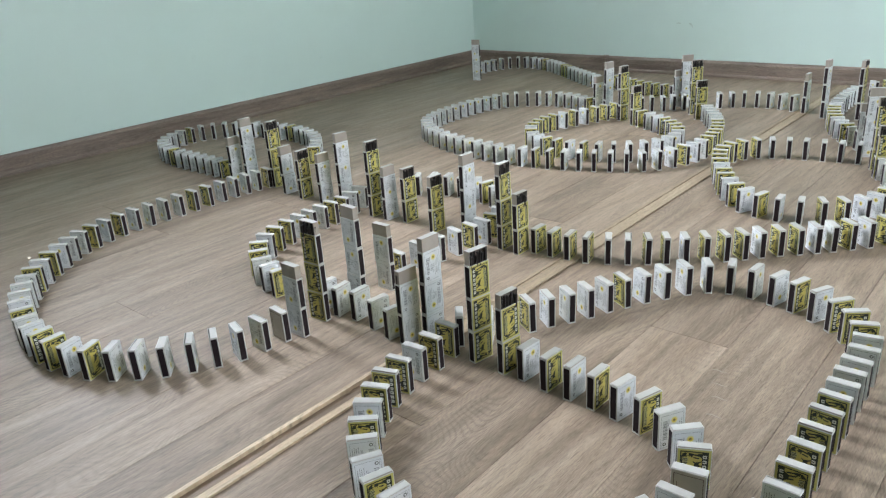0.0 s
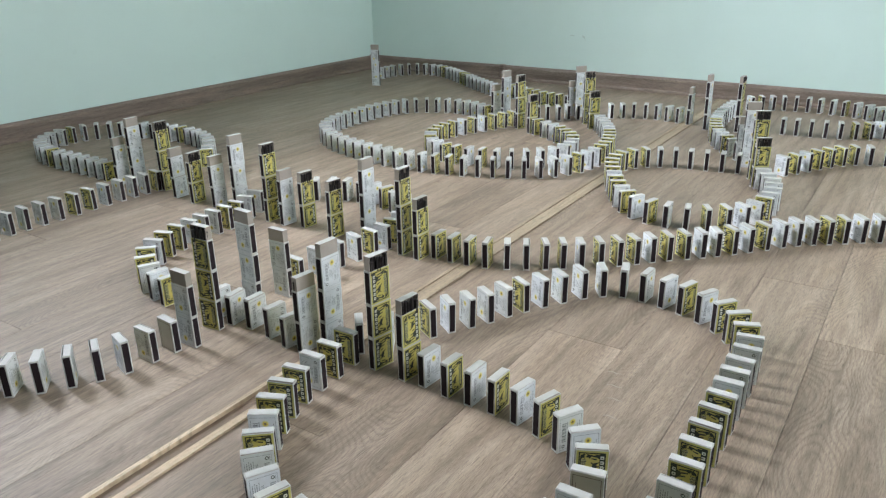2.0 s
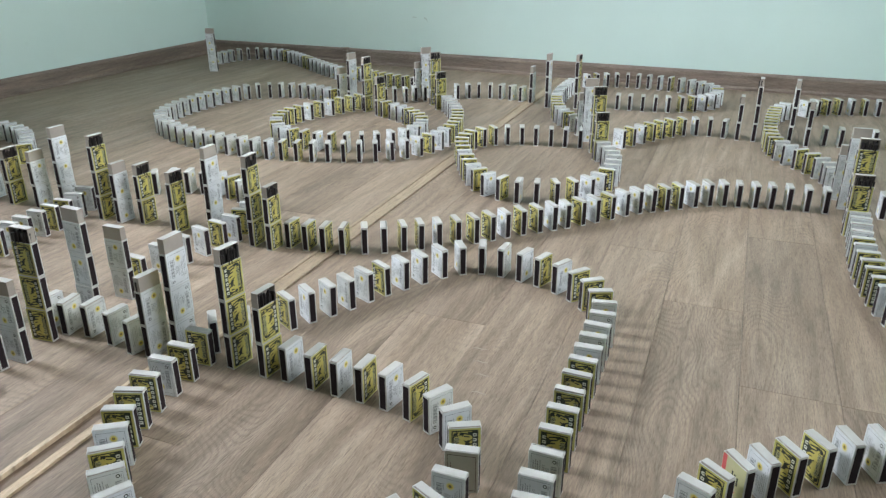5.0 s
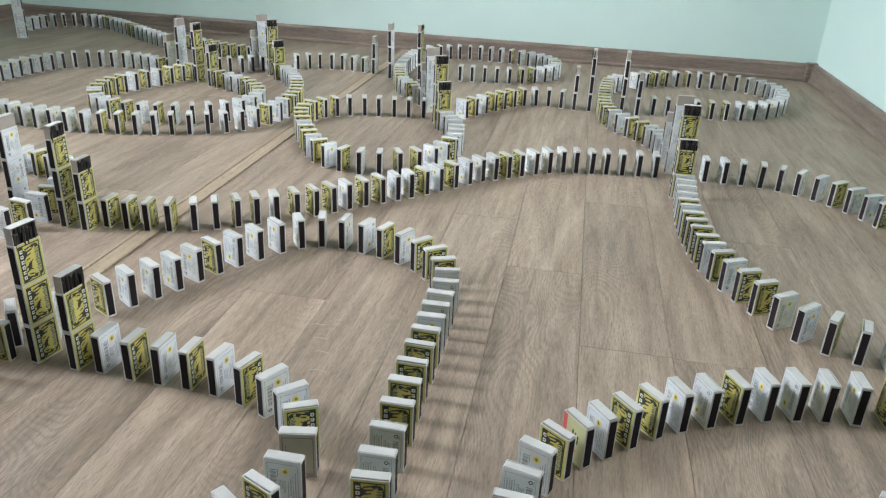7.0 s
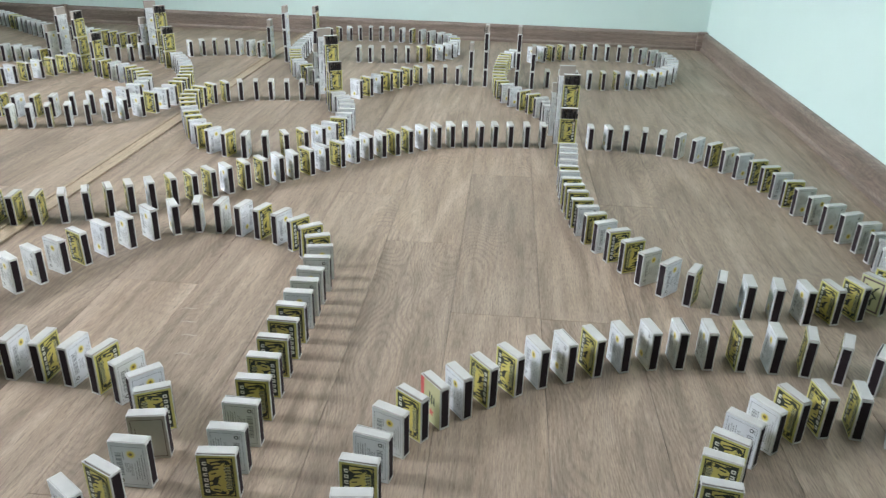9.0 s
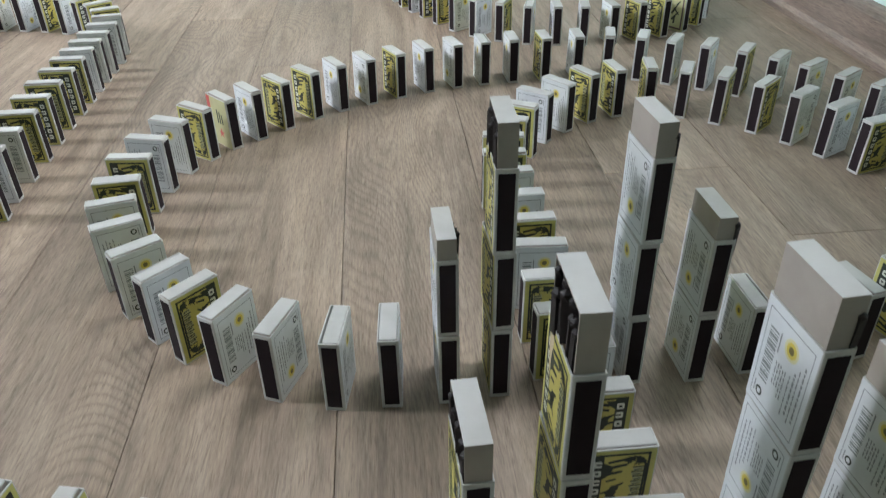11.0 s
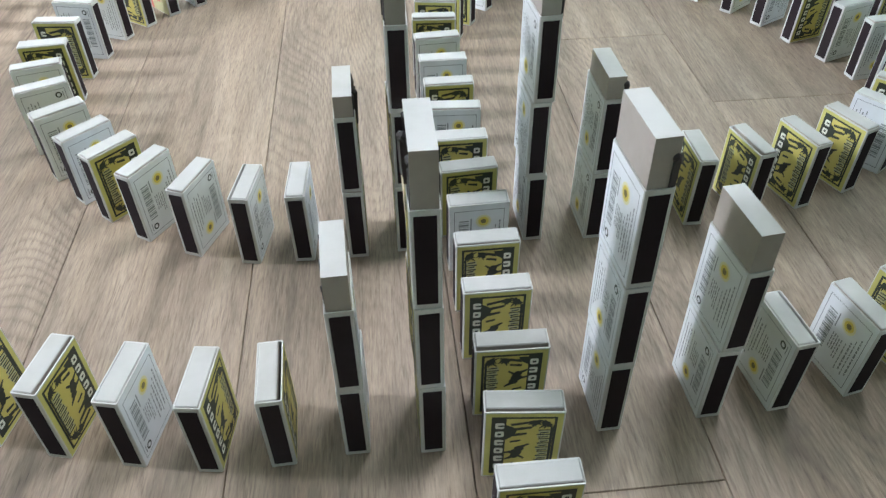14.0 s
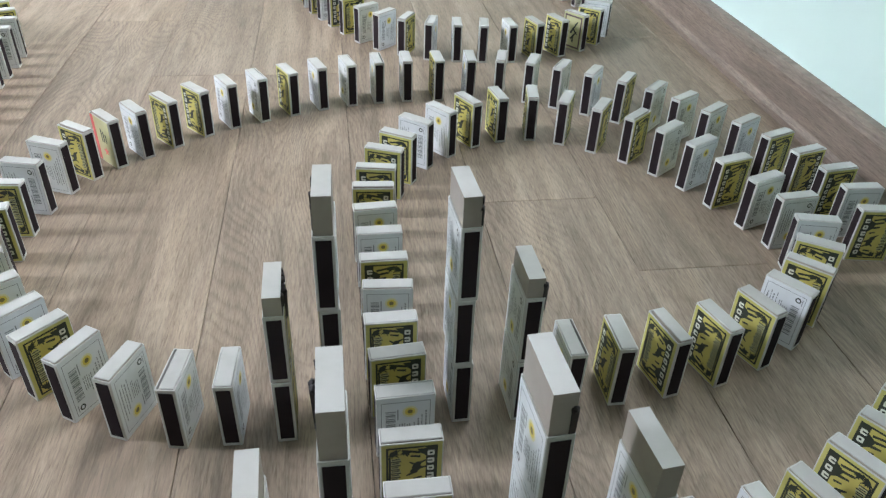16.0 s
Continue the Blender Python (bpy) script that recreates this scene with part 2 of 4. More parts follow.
structure("wall_left", wall_mesh("x", X_LEFT, -1, Y_NEAR - 0.2, Y_FAR, (WIN["y0"], WIN["y1"], WIN["z0"], WIN["z1"])), [MINT], "matt mint-green painted wall with a window", "wall")
structure("wall_far", wall_mesh("y", Y_FAR, 1, X_LEFT - 0.2, X_RIGHT + 0.2), [MINT], "matt mint-green painted wall above brown skirting", "wall")
RIGHT_TURN = Matrix.Translation((X_RIGHT, 1.2, 0)) @ pose(0, 0, 0, 0, 0, 0.55) @ Matrix.Translation((-X_RIGHT, -1.2, 0))     # this wall stands slightly out of square
X_CORNER = X_RIGHT - 0.021
# the opening in this wall is unseen, added for the fill lamp
structure("wall_right", wall_mesh("x", X_RIGHT, 1, Y_NEAR - 0.2, Y_FAR, (0.8, 2.2, 0.95, 2.15)), [MINT], "pale mint-green painted side wall with an added window opening", "wall").matrix_world = RIGHT_TURN
structure("wall_near", wall_mesh("y", Y_NEAR, -1, X_LEFT, X_RIGHT + 0.06), [MINT], "mint-green painted wall", "wall")
bm = bmesh.new()
add_box(bm, X_LEFT - 0.2, X_RIGHT + 0.2, Y_NEAR - 0.2, Y_FAR + 0.2, Z_TOP, Z_TOP + 0.15)
structure("ceiling", bm, [WHITE_PAINT], "plain white painted ceiling", "ceiling")


def skirting(name, axis, at, inward, a0, a1):
    """Profile: rounded top, a shallow cove near the foot."""
    prof = [(0, 0), (TB + 0.004, 0), (TB + 0.004, 0.008), (TB, 0.014), (TB, HB - 0.010), (TB - 0.003, HB - 0.003), (TB - 0.007, HB), (0, HB)]
    bm = bmesh.new()
    rings = []
    for a in (a0, a1):
        rings.append([bm.verts.new((at + inward * d, a, z) if axis == "x" else (a, at + inward * d, z)) for d, z in prof])
    k = len(prof)
    for i in range(k):
        bm.faces.new((rings[0][i], rings[0][(i + 1) % k], rings[1][(i + 1) % k], rings[1][i]))
    bm.faces.new(rings[0])
    bm.faces.new(rings[1])
    bmesh.ops.recalc_face_normals(bm, faces=bm.faces[:])
    return structure(name, bm, [SKIRT if axis == "x" else SKIRT_X], "dark brown wood-grain skirting board along the wall foot", "skirting board")


skirting("baseboard_left", "x", X_LEFT, 1, Y_NEAR, Y_FAR)
skirting("baseboard_far", "y", Y_FAR, -1, X_LEFT + TB + 0.005, X_CORNER - TB - 0.005)
skirting("baseboard_right", "x", X_RIGHT, -1, Y_NEAR, Y_FAR - 0.003).matrix_world = RIGHT_TURN
skirting("baseboard_near", "y", Y_NEAR, 1, X_LEFT + TB + 0.005, X_RIGHT - TB - 0.005)


def joint_cover(name, x, y, yaw):
    """The skirting's plastic corner and joint pieces."""
    bm = bevelled_box(-0.011, 0.011, -TB - 0.0075, 0.0, 0.0, HB + 0.003, 0.002)
    o = structure(name, bm, [SKIRT], "brown plastic skirting joint piece", "skirting joint")
    o.matrix_world = pose(x, y, 0.0005, 0, 0, yaw)
    return o


joint_cover("trim_joint", -1.38, Y_FAR - 0.001, 0)
for nm, x, y in (("trim_corner_left", X_LEFT + 0.011, Y_FAR - 0.001), ("trim_corner_right", X_CORNER - 0.011, Y_FAR - 0.001)):
    o = joint_cover(nm, x, y, 0)
    o.scale = (2.3, 1.25, 1.0)


def window(name, axis, at, out, a0, a1, z0, z1):
    root = tagged(empty(name), "white-framed window with two clear panes", "window", kind="structure")
    f = 0.06
    glass, n, l, b = mat("window_glass") if "window_glass" not in bpy.data.materials else (bpy.data.materials["window_glass"],) + (None,) * 3
    if b is not None:
        b.inputs["Transmission Weight"].default_value, b.inputs["Roughness"].default_value, b.inputs["IOR"].default_value = 1.0, 0.0, 1.45
    d0, d1 = sorted((at + out * 0.05, at + out * 0.09))

    def bx(p0, p1, q0, q1, e0=d0, e1=d1):
        bm = bmesh.new()
        if axis == "x":
            add_box(bm, e0, e1, p0, p1, q0, q1)
        else:
            add_box(bm, p0, p1, e0, e1, q0, q1)
        return bm
    mid = (a0 + a1) / 2
    for p0, p1, q0, q1 in ((a0, a1, z0, z0 + f), (a0, a1, z1 - f, z1), (a0, a0 + f, z0 + f, z1 - f), (a1 - f, a1, z0 + f, z1 - f), (mid - f / 2, mid + f / 2, z0 + f, z1 - f)):
        part("window_frame", mesh_of("window_frame", bx(p0, p1, q0, q1), [WHITE_PAINT]), root)
    c = (d0 + d1) / 2
    for p0, p1 in ((a0 + f, mid - f / 2), (mid + f / 2, a1 - f)):
        g = part("pane", mesh_of("pane", bx(p0, p1, z0 + f, z1 - f, c - 0.003, c + 0.003), [glass]), root)
        g.visible_shadow = False
    s0, s1 = sorted((at + out * 0.05, at - out * 0.12))
    part("window_sill", mesh_of("window_sill", bx(a0 - 0.05, a1 + 0.05, z0 - 0.035, z0 - 0.002, s0, s1), [WHITE_PAINT]), root)
    return root


window("window_1", "x", X_LEFT, -1, WIN["y0"], WIN["y1"], WIN["z0"], WIN["z1"])
# this second window is assumed and unseen, set around the fill lamp
window("added_side_window", "x", X_RIGHT, 1, 0.8, 2.2, 0.95, 2.15).matrix_world = RIGHT_TURN


def scuff(name, x, z, points, width, flat=False):
    """A rubbed mark on the far wall, or flat on the floor at x, z for y: a thin tapered smear."""
    bm = bmesh.new()
    rows = []
    for k, (u, v) in enumerate(points):
        w = width * (0.35 + 0.65 * math.sin(math.pi * (k + 0.5) / len(points)))
        rows.append([bm.verts.new((x + u, z + v + e, d / 2) if flat else (x + u, Y_FAR - d, z + v + e)) for d, e in ((0.0001, -w), (0.0006, -0.6 * w), (0.0006, 0.6 * w), (0.0001, w))])
    for a, b in zip(rows, rows[1:]):
        for k in range(3):
            bm.faces.new((a[k], b[k], b[k + 1], a[k + 1]))
    for f in bm.faces:
        f.normal_update()
        if (f.normal.z if flat else -f.normal.y) < 0:
            f.normal_flip()
    if flat:
        return structure(name, bm, [PALE_SMEAR], "faint pale smear on the wooden floor", "floor mark")
    return structure(name, bm, [SCUFF], "faint grey scuff mark on the green wall", "wall mark")


scuff("trim_wall_mark", -1.005, 0.197, [(-0.006, 0.006), (0.0, 0.004), (0.006, 0.0), (0.009, -0.006), (0.010, -0.013)], 0.0045)
scuff("trim_wall_mark_small", -1.055, 0.203, [(-0.010, 0.0), (-0.003, 0.001), (0.003, 0.001), (0.010, -0.001)], 0.0022)
for k, (x, y) in enumerate(((0.008, 1.309), (0.021, 1.277), (0.034, 1.247), (0.044, 1.207))):
    scuff("trim_floor_mark_%d" % (k + 1), x, y, [(-0.010, -0.002), (-0.004, 0.001), (0.003, -0.0005), (0.010, 0.0015 - 0.001 * k)], 0.0012, True)

# threshold strip: pale edges with a sunk brown channel, running with the planks
SX0, SX1 = 0.0, 0.036
PLANK_YAW = 1.1                     # the planks run slightly askew to the walls
strip = tagged(empty("floor_strip", pose(-0.371, 0.715, 0, 0, 0, PLANK_YAW)), "pale wood-edged floor joint strip with a brown channel", "floor strip", kind="structure")
for y0, y1, edge, sunk in ((-4.0, 0.44, PALE_WOOD, CHANNEL), (0.442, 2.66, DULL_WOOD, DULL_WOOD)):
    for nm, x0, x1, top, mt in (("raised_edge", SX0, SX0 + 0.0065, 0.0072, edge), ("channel", SX0 + 0.0065, SX1 - 0.0125, 0.0014, sunk),
                                ("flat_edge", SX1 - 0.0115, SX1, 0.0036, edge), ("joint", SX1 - 0.0125, SX1 - 0.0115, 0.0010, SEAM)):
        if mt is DULL_WOOD:
            top = min(top, 0.0030)
        bm = bmesh.new()
        add_box(bm, x0, x1, y0, y1, 0.0002, top)
        part(nm, mesh_of(nm, bm, [mt]), strip, "pale wooden edge" if mt is PALE_WOOD else "")


# ---- matchboxes ----
W, T, H = 0.0356, 0.0121, 0.0504     # width, thickness, height of a standing box


def round_rect(w, t, r):
    pts = []
    for cx, cy, a0 in ((w / 2 - r, t / 2 - r, 0), (-w / 2 + r, t / 2 - r, 90), (-w / 2 + r, -t / 2 + r, 180), (w / 2 - r, -t / 2 + r, 270)):
        for a in (a0, a0 + 45, a0 + 90):
            pts.append((cx + r * math.cos(radians(a)), cy + r * math.sin(radians(a))))
    return pts


def sleeve_mesh():
    bm = bmesh.new()
    o, i = round_rect(W, T, 0.0007), round_rect(W - 0.0012, T - 0.0012, 0.0003)
    ring = [[bm.verts.new((x, y, z)) for x, y in p] for p, z in ((o, 0), (o, H), (i, H), (i, 0))]
    k = len(o)
    for a in range(3):
        for j in range(k):
            bm.faces.new((ring[a][j], ring[a][(j + 1) % k], ring[a + 1][(j + 1) % k], ring[a + 1][j]))
    return mesh_of("sleeve", bm, [SLEEVE])


def tray_mesh(gap):
    """Closed box's tray: pale end boards, set back from the printed side by the gap."""
    bm = bevelled_box(-W / 2 + 0.00075, W / 2 - 0.00075, -T / 2 + 0.00072, T / 2 - 0.00072 - gap, 0.0002, H, 0.0005)
    for f in bm.faces:
        f.material_index = 0 if abs(f.normal.z) > 0.5 else 1
    return mesh_of("tray", bm, [TRAY_END, TRAY])


def open_tray_mesh():
    """A tray pushed up: four walls and a floor in one piece, open to the printed side."""
    bm = bmesh.new()
    x, y0, y1, t = W / 2 - 0.0009, -T / 2 + 0.0008, T / 2 - 0.0010, 0.0008

    def ring(a, y, z0, z1):
        return [bm.verts.new(p) for p in ((-a, y, z0), (a, y, z0), (a, y, z1), (-a, y, z1))]
    back, rim = ring(x, y0, 0, H), ring(x, y1, 0, H)
    lip, inner = ring(x - t, y1, t, H - t), ring(x - t, y0 + t, t, H - t)
    bm.faces.new(back)
    for a, b in ((back, rim), (rim, lip), (lip, inner)):
        for k in range(4):
            bm.faces.new((a[k], b[k], b[(k + 1) % 4], a[(k + 1) % 4]))
    bm.faces.new(inner[::-1])
    bmesh.ops.recalc_face_normals(bm, faces=bm.faces[:])
    for f in bm.faces:
        f.material_index = 0 if abs(f.normal.z) > 0.5 else 1
    return mesh_of("tray", bm, [TRAY_END, TRAY])


def quad(bm, pts, y, mi):
    f = bm.faces.new([bm.verts.new((u / 1000 * W / 0.037, y, v / 1000 * H / 0.050)) for u, v in pts])
    f.material_index = mi


def rect(bm, u0, u1, v0, v1, y, mi):
    quad(bm, ((u0, v0), (u1, v0), (u1, v1), (u0, v1)), y, mi)


def disc(bm, u, v, r, y, mi, k=10, sx=1.0):
    quad(bm, [(u + sx * r * math.cos(2 * math.pi * i / k), v + r * math.sin(2 * math.pi * i / k)) for i in range(k)], y, mi)


def stroke(bm, u0, v0, u1, v1, w0, w1, y, mi):
    d = math.hypot(u1 - u0, v1 - v0)
    nx, ny = -(v1 - v0) / d, (u1 - u0) / d
    quad(bm, ((u0 + nx * w0, v0 + ny * w0), (u0 - nx * w0, v0 - ny * w0), (u1 - nx * w1, v1 - ny * w1), (u1 + nx * w1, v1 + ny * w1)), y, mi)


def front_print(flip):
    """Yellow side: thin dark frame, dark band with six pale notched blocks, golden field, dark clumps and slanting streaks, a pale olive band."""
    bm = bmesh.new()
    s = 0.00005
    rect(bm, -17.6, 17.6, 0.8, 49.2, s, 0)
    y1, y2, y3, y4 = s + 0.00008, s + 0.00014, s + 0.0002, s + 0.00027
    rect(bm, -15.0, 15.0, 3.0, 47.0, y1, 1)
    rect(bm, -8.2, 13.7, 4.3, 45.7, y2, 4)
    for i in range(6):
        v = 7.0 + i * 6.3
        quad(bm, ((-13.2, v + 0.6), (-12.6, v), (-9.6, v), (-9.0, v + 0.6), (-9.0, v + 3.6), (-9.6, v + 4.2), (-12.6, v + 4.2), (-13.2, v + 3.6)), y2, 2)
        if i % 2:
            rect(bm, -11.9, -9.0, v + 1.5, v + 2.6, y3, 1)
        else:
            rect(bm, -12.0, -10.3, v + 1.5, v + 2.9, y3, 1)
    # dark hill beside the band, lumps with thin stalks
    quad(bm, ((-8.3, 30.0), (-8.3, 41.5), (-4.6, 39.5), (-3.2, 36.6), (-4.8, 33.0)), y3, 1)
    quad(bm, ((-8.3, 5.0), (-8.3, 11.0), (-5.0, 8.5), (-3.0, 5.0)), y3, 1)
    for u, v, r in ((-2.8, 20.4, 2.7), (-1.4, 23.3, 2.2), (-3.5, 17.4, 1.9)):
        disc(bm, u, v, r, y3 + 0.00002, 1, 9, 1.1)
    for u0, v0, u1, v1, w0, w1 in ((-1.6, 24.0, 3.2, 27.0, 0.8, 0.3), (-3.8, 17.0, -8.2, 14.8, 0.7, 0.35), (-3.6, 21.2, -8.2, 20.2, 0.7, 0.4), (-2.0, 18.0, 1.4, 15.4, 0.6, 0.3),
                                   (-6.0, 37.6, 3.6, 39.6, 0.75, 0.5), (-6.0, 41.4, 8.0, 44.4, 0.6, 0.45), (-5.0, 33.8, 1.6, 35.0, 0.75, 0.45), (-6.0, 28.6, -1.0, 29.8, 0.5, 0.4),
                                   (-5.0, 8.0, 6.0, 5.6, 0.7, 0.4), (-5.0, 11.4, 1.0, 10.4, 0.6, 0.4)):
        stroke(bm, u0, v0, u1, v1, 1.5 * w0, 1.6 * w1, y3 + 0.00003, 1)
    # pale band with thin dark ticks
    for i in range(8):
        v = 11.4 + i * 3.3
        k = 0.5 * (i % 3)
        quad(bm, ((6.6 + k, v), (12.2, v + 0.5), (12.4, v + 3.0), (6.4 + k, v + 2.6)), y3, 3)
        stroke(bm, 7.2 + k, v + 0.9, 11.6, v + 1.3, 0.4, 0.35, y4, 1)
        stroke(bm, 6.2 + k, v + 2.9, 12.5, v + 3.1, 0.45, 0.35, y4, 1)
    stroke(bm, 12.9, 10.0, 13.0, 40.0, 0.55, 0.7, y4, 1)
    # spiky clumps in the two outer corners
    for u, v, reach, a0, a1 in ((10.6, 42.6, 5.2, 120, 330), (11.4, 7.2, 5.4, 40, 230), (4.6, 43.6, 4.2, 170, 350), (3.4, 6.6, 4.4, 10, 190)):
        disc(bm, u, v, 1.5, y4 + 0.00002, 1, 7)
        for a in range(9):
            g = radians(a0 + (a1 - a0) * a / 8)
            k = reach * (0.6 + 0.2 * ((a * 5) % 3))
            stroke(bm, u, v, min(u + k * math.cos(g), 13.8), min(max(v + k * math.sin(g), 4.2), 45.8), 1.1, 0.2, y4 + 0.00003 + 0.000004 * a, 1)
    for v in bm.verts:
        if flip:
            v.co.x, v.co.z = -v.co.x, H - v.co.z
        v.co.x, v.co.y = -v.co.x, v.co.y + T / 2
    bmesh.ops.recalc_face_normals(bm, faces=bm.faces[:])
    for f in bm.faces:
        if f.normal.y < 0:
            f.normal_flip()
    return mesh_of("front_print", bm, [YELLOW, INK, PALE_INK, OLIVE, GOLD])


def words(bm, u0, u1, v0, v1, y, k):
    """A column of fine writing as short bars with gaps."""
    v = v0
    while v < v1 - 0.6:
        d = (2.4, 1.3, 3.1, 1.8)[k % 4]
        rect(bm, u0, u1, v, min(v + d, v1), y, 1)
        v, k = v + d + 0.7, k + 1


def back_print(flip):
    """White side: thin frame, bar block, sun spot, columns of fine text bars, round mark."""
    bm = bmesh.new()
    s = 0.00005
    rect(bm, -17.9, 17.9, 0.3, 49.7, s, 0)
    y1, y2 = s + 0.00008, s + 0.00014
    for u0, u1, v0, v1 in ((-15.4, -15.0, 3.2, 46.0), (15.0, 15.4, 3.2, 46.0), (-15.0, 15.0, 3.2, 3.6), (-15.0, 15.0, 45.6, 46.0)):
        rect(bm, u0, u1, v0, v1, y1, 1)
    v = 13.5
    for k, h in enumerate((0.9, 0.5, 1.3, 0.5, 0.9, 1.6, 0.5, 0.5, 1.3, 0.9, 0.5, 1.6, 0.9, 0.5, 1.3, 0.5, 0.9)):
        rect(bm, -12.6, -6.4, v, v + h, y1, 1)
        v += h + (0.5 if k % 3 else 0.85)
    rect(bm, -5.4, -4.6, 31.0, 40.0, y1, 1)
    for k in range(3):
        disc(bm, 2.6, 37.6, (4.7, 3.3, 1.7)[k], y1 + 0.00003 * k, (4, 3, 5)[k], 14)
    for k in range(5):
        words(bm, -4.2 + k * 1.6, -3.5 + k * 1.6, 17.0 + (k % 3) * 1.2 - k * 1.1, 28.0, y1, k)
    for k in range(4):
        words(bm, 5.0 + k * 2.4, (5.7, 6.1, 5.7, 6.0)[k] + k * 2.4, 9.0 + (k % 2) * 2.0, 28.0 + k * 3.2, y1, k + 2)
    disc(bm, -10.0, 7.6, 2.3, y1, 2, 12)
    disc(bm, -10.0, 7.6, 1.3, y2, 0, 10)
    rect(bm, -13.6, -13.0, 5.5, 11.0, y1, 1)
    for v in bm.verts:
        if flip:
            v.co.x, v.co.z = -v.co.x, H - v.co.z
        v.co.y = -T / 2 - v.co.y
    bmesh.ops.recalc_face_normals(bm, faces=bm.faces[:])
    for f in bm.faces:
        if f.normal.y > 0:
            f.normal_flip()
    return mesh_of("back_print", bm, [BACK, GREY_INK, INK, SUN_INK, HALO, UMBER])


def red_print():
    """An odd box: pale yellow side with a red band and a red star."""
    bm = bmesh.new()
    s = 0.00005
    rect(bm, -17.9, 17.9, 0.3, 49.7, s, 0)
    rect(bm, -17.6, -11.6, 0.6, 49.4, s + 0.00008, 1)
    quad(bm, [(2 + (5.5 if i % 2 == 0 else 2.4) * math.sin(i * math.pi / 5), 14 + (5.5 if i % 2 == 0 else 2.4) * math.cos(i * math.pi / 5)) for i in range(10)], s + 0.00008, 1)
    for k in range(3):
        rect(bm, -2 + k * 4, 0.2 + k * 4, 24, 38 - 2 * k, s + 0.00008, 2)
    for v in bm.verts:
        v.co.x, v.co.y = -v.co.x, v.co.y + T / 2
    for f in bm.faces:
        f.normal_update()
        if f.normal.y < 0:
            f.normal_flip()
    return mesh_of("front_print", bm, [OLIVE, RED_INK, INK])


def brown_print():
    """An odd box: cream side with a dark brown frame, a ragged dark figure of strokes and a line of writing."""
    bm = bmesh.new()
    s = 0.00005
    rect(bm, -17.9, 17.9, 0.3, 49.7, s, 0)
    for u0, u1, v0, v1 in ((-15.6, -13.2, 2.4, 47.0), (13.2, 15.6, 2.4, 47.0), (-13.2, 13.2, 44.6, 47.0), (-13.2, 13.2, 2.4, 4.8)):
        rect(bm, u0, u1, v0, v1, s + 0.00008, 1)
    for k in range(5):
        rect(bm, -10.6, -7.0, 8.0 + k * 6.6, 12.4 + k * 6.6, s + 0.00008, 1)
    for k, (u0, v0, u1, v1) in enumerate(((-2, 14, 8, 26), (0, 30, 9, 22), (-3, 22, 6, 36), (2, 10, 3, 20), (4, 34, 9, 40))):
        stroke(bm, u0, v0, u1, v1, 1.6, 0.7, s + 0.00012 + 0.00002 * k, 2)
    for v in bm.verts:
        v.co.x, v.co.y = -v.co.x, v.co.y + T / 2
    for f in bm.faces:
        f.normal_update()
        if f.normal.y < 0:
            f.normal_flip()
    return mesh_of("front_print", bm, [OLIVE, UMBER_BROWN, INK])


def plain_print():
    """An odd box: plain greyish side with a thin brown frame and one line of writing."""
    bm = bmesh.new()
    rect(bm, -17.9, 17.9, 0.3, 49.7, 0.00005, 0)
    for u0, u1, v0, v1 in ((-15.6, -14.9, 2.4, 46.0), (14.9, 15.6, 2.4, 46.0), (-14.9, 14.9, 45.3, 46.0), (-14.9, 14.9, 2.4, 3.1)):
        rect(bm, u0, u1, v0, v1, 0.00013, 1)
    for k in range(7):
        rect(bm, -12.2, -11.5, 12.0 + k * 3.6, 14.4 + k * 3.6 + 0.5 * (k % 2), 0.00013, 1)
    for v in bm.verts:
        v.co.x, v.co.y = -v.co.x, v.co.y + T / 2
    for f in bm.faces:
        f.normal_update()
        if f.normal.y < 0:
            f.normal_flip()
    return mesh_of("front_print", bm, [PLAIN, UMBER_BROWN])


def striker_mesh(side):
    bm = bmesh.new()
    x0, x1 = sorted((side * (W / 2 - 0.0002), side * (W / 2 + 0.00018)))
    add_box(bm, x0, x1, -0.0043, 0.0043, 0.0026, H - 0.0026)
    return mesh_of("striker", bm, [STRIKER])


def match_mesh(length, burnt):
    bm = bmesh.new()
    add_box(bm, -0.00095, 0.00095, -0.00095, 0.00095, 0, length, 0)
    bmesh.ops.create_icosphere(bm, subdivisions=1, radius=0.0018, matrix=Matrix.Translation((0, 0, length)) @ Matrix.Diagonal((1, 1, 1.5, 1)))
    add_box(bm, -0.00115, 0.00115, -0.00115, 0.00115, length - burnt, length, 1)
    for f in bm.faces:
        if len(f.verts) == 3:
            f.material_index = 1
    return mesh_of("match", bm, [STICK, HEAD])


SLEEVE_ME, OPEN_TRAY_ME = sleeve_mesh(), open_tray_mesh()
TRAY_ME = [tray_mesh(g) for g in (0.0001, 0.0004, 0.0015)]
FRONT_ME = [front_print(False), front_print(True)]
BACK_ME = [back_print(False), back_print(True)]
STRIKER_ME = [striker_mesh(-1), striker_mesh(1)]
RED_ME, PLAIN_ME, BROWN_ME = red_print(), plain_print(), brown_print()
MATCH_ME = [match_mesh(0.046, 0.0205), match_mesh(0.046, 0.010)]
rng = random.Random(11)


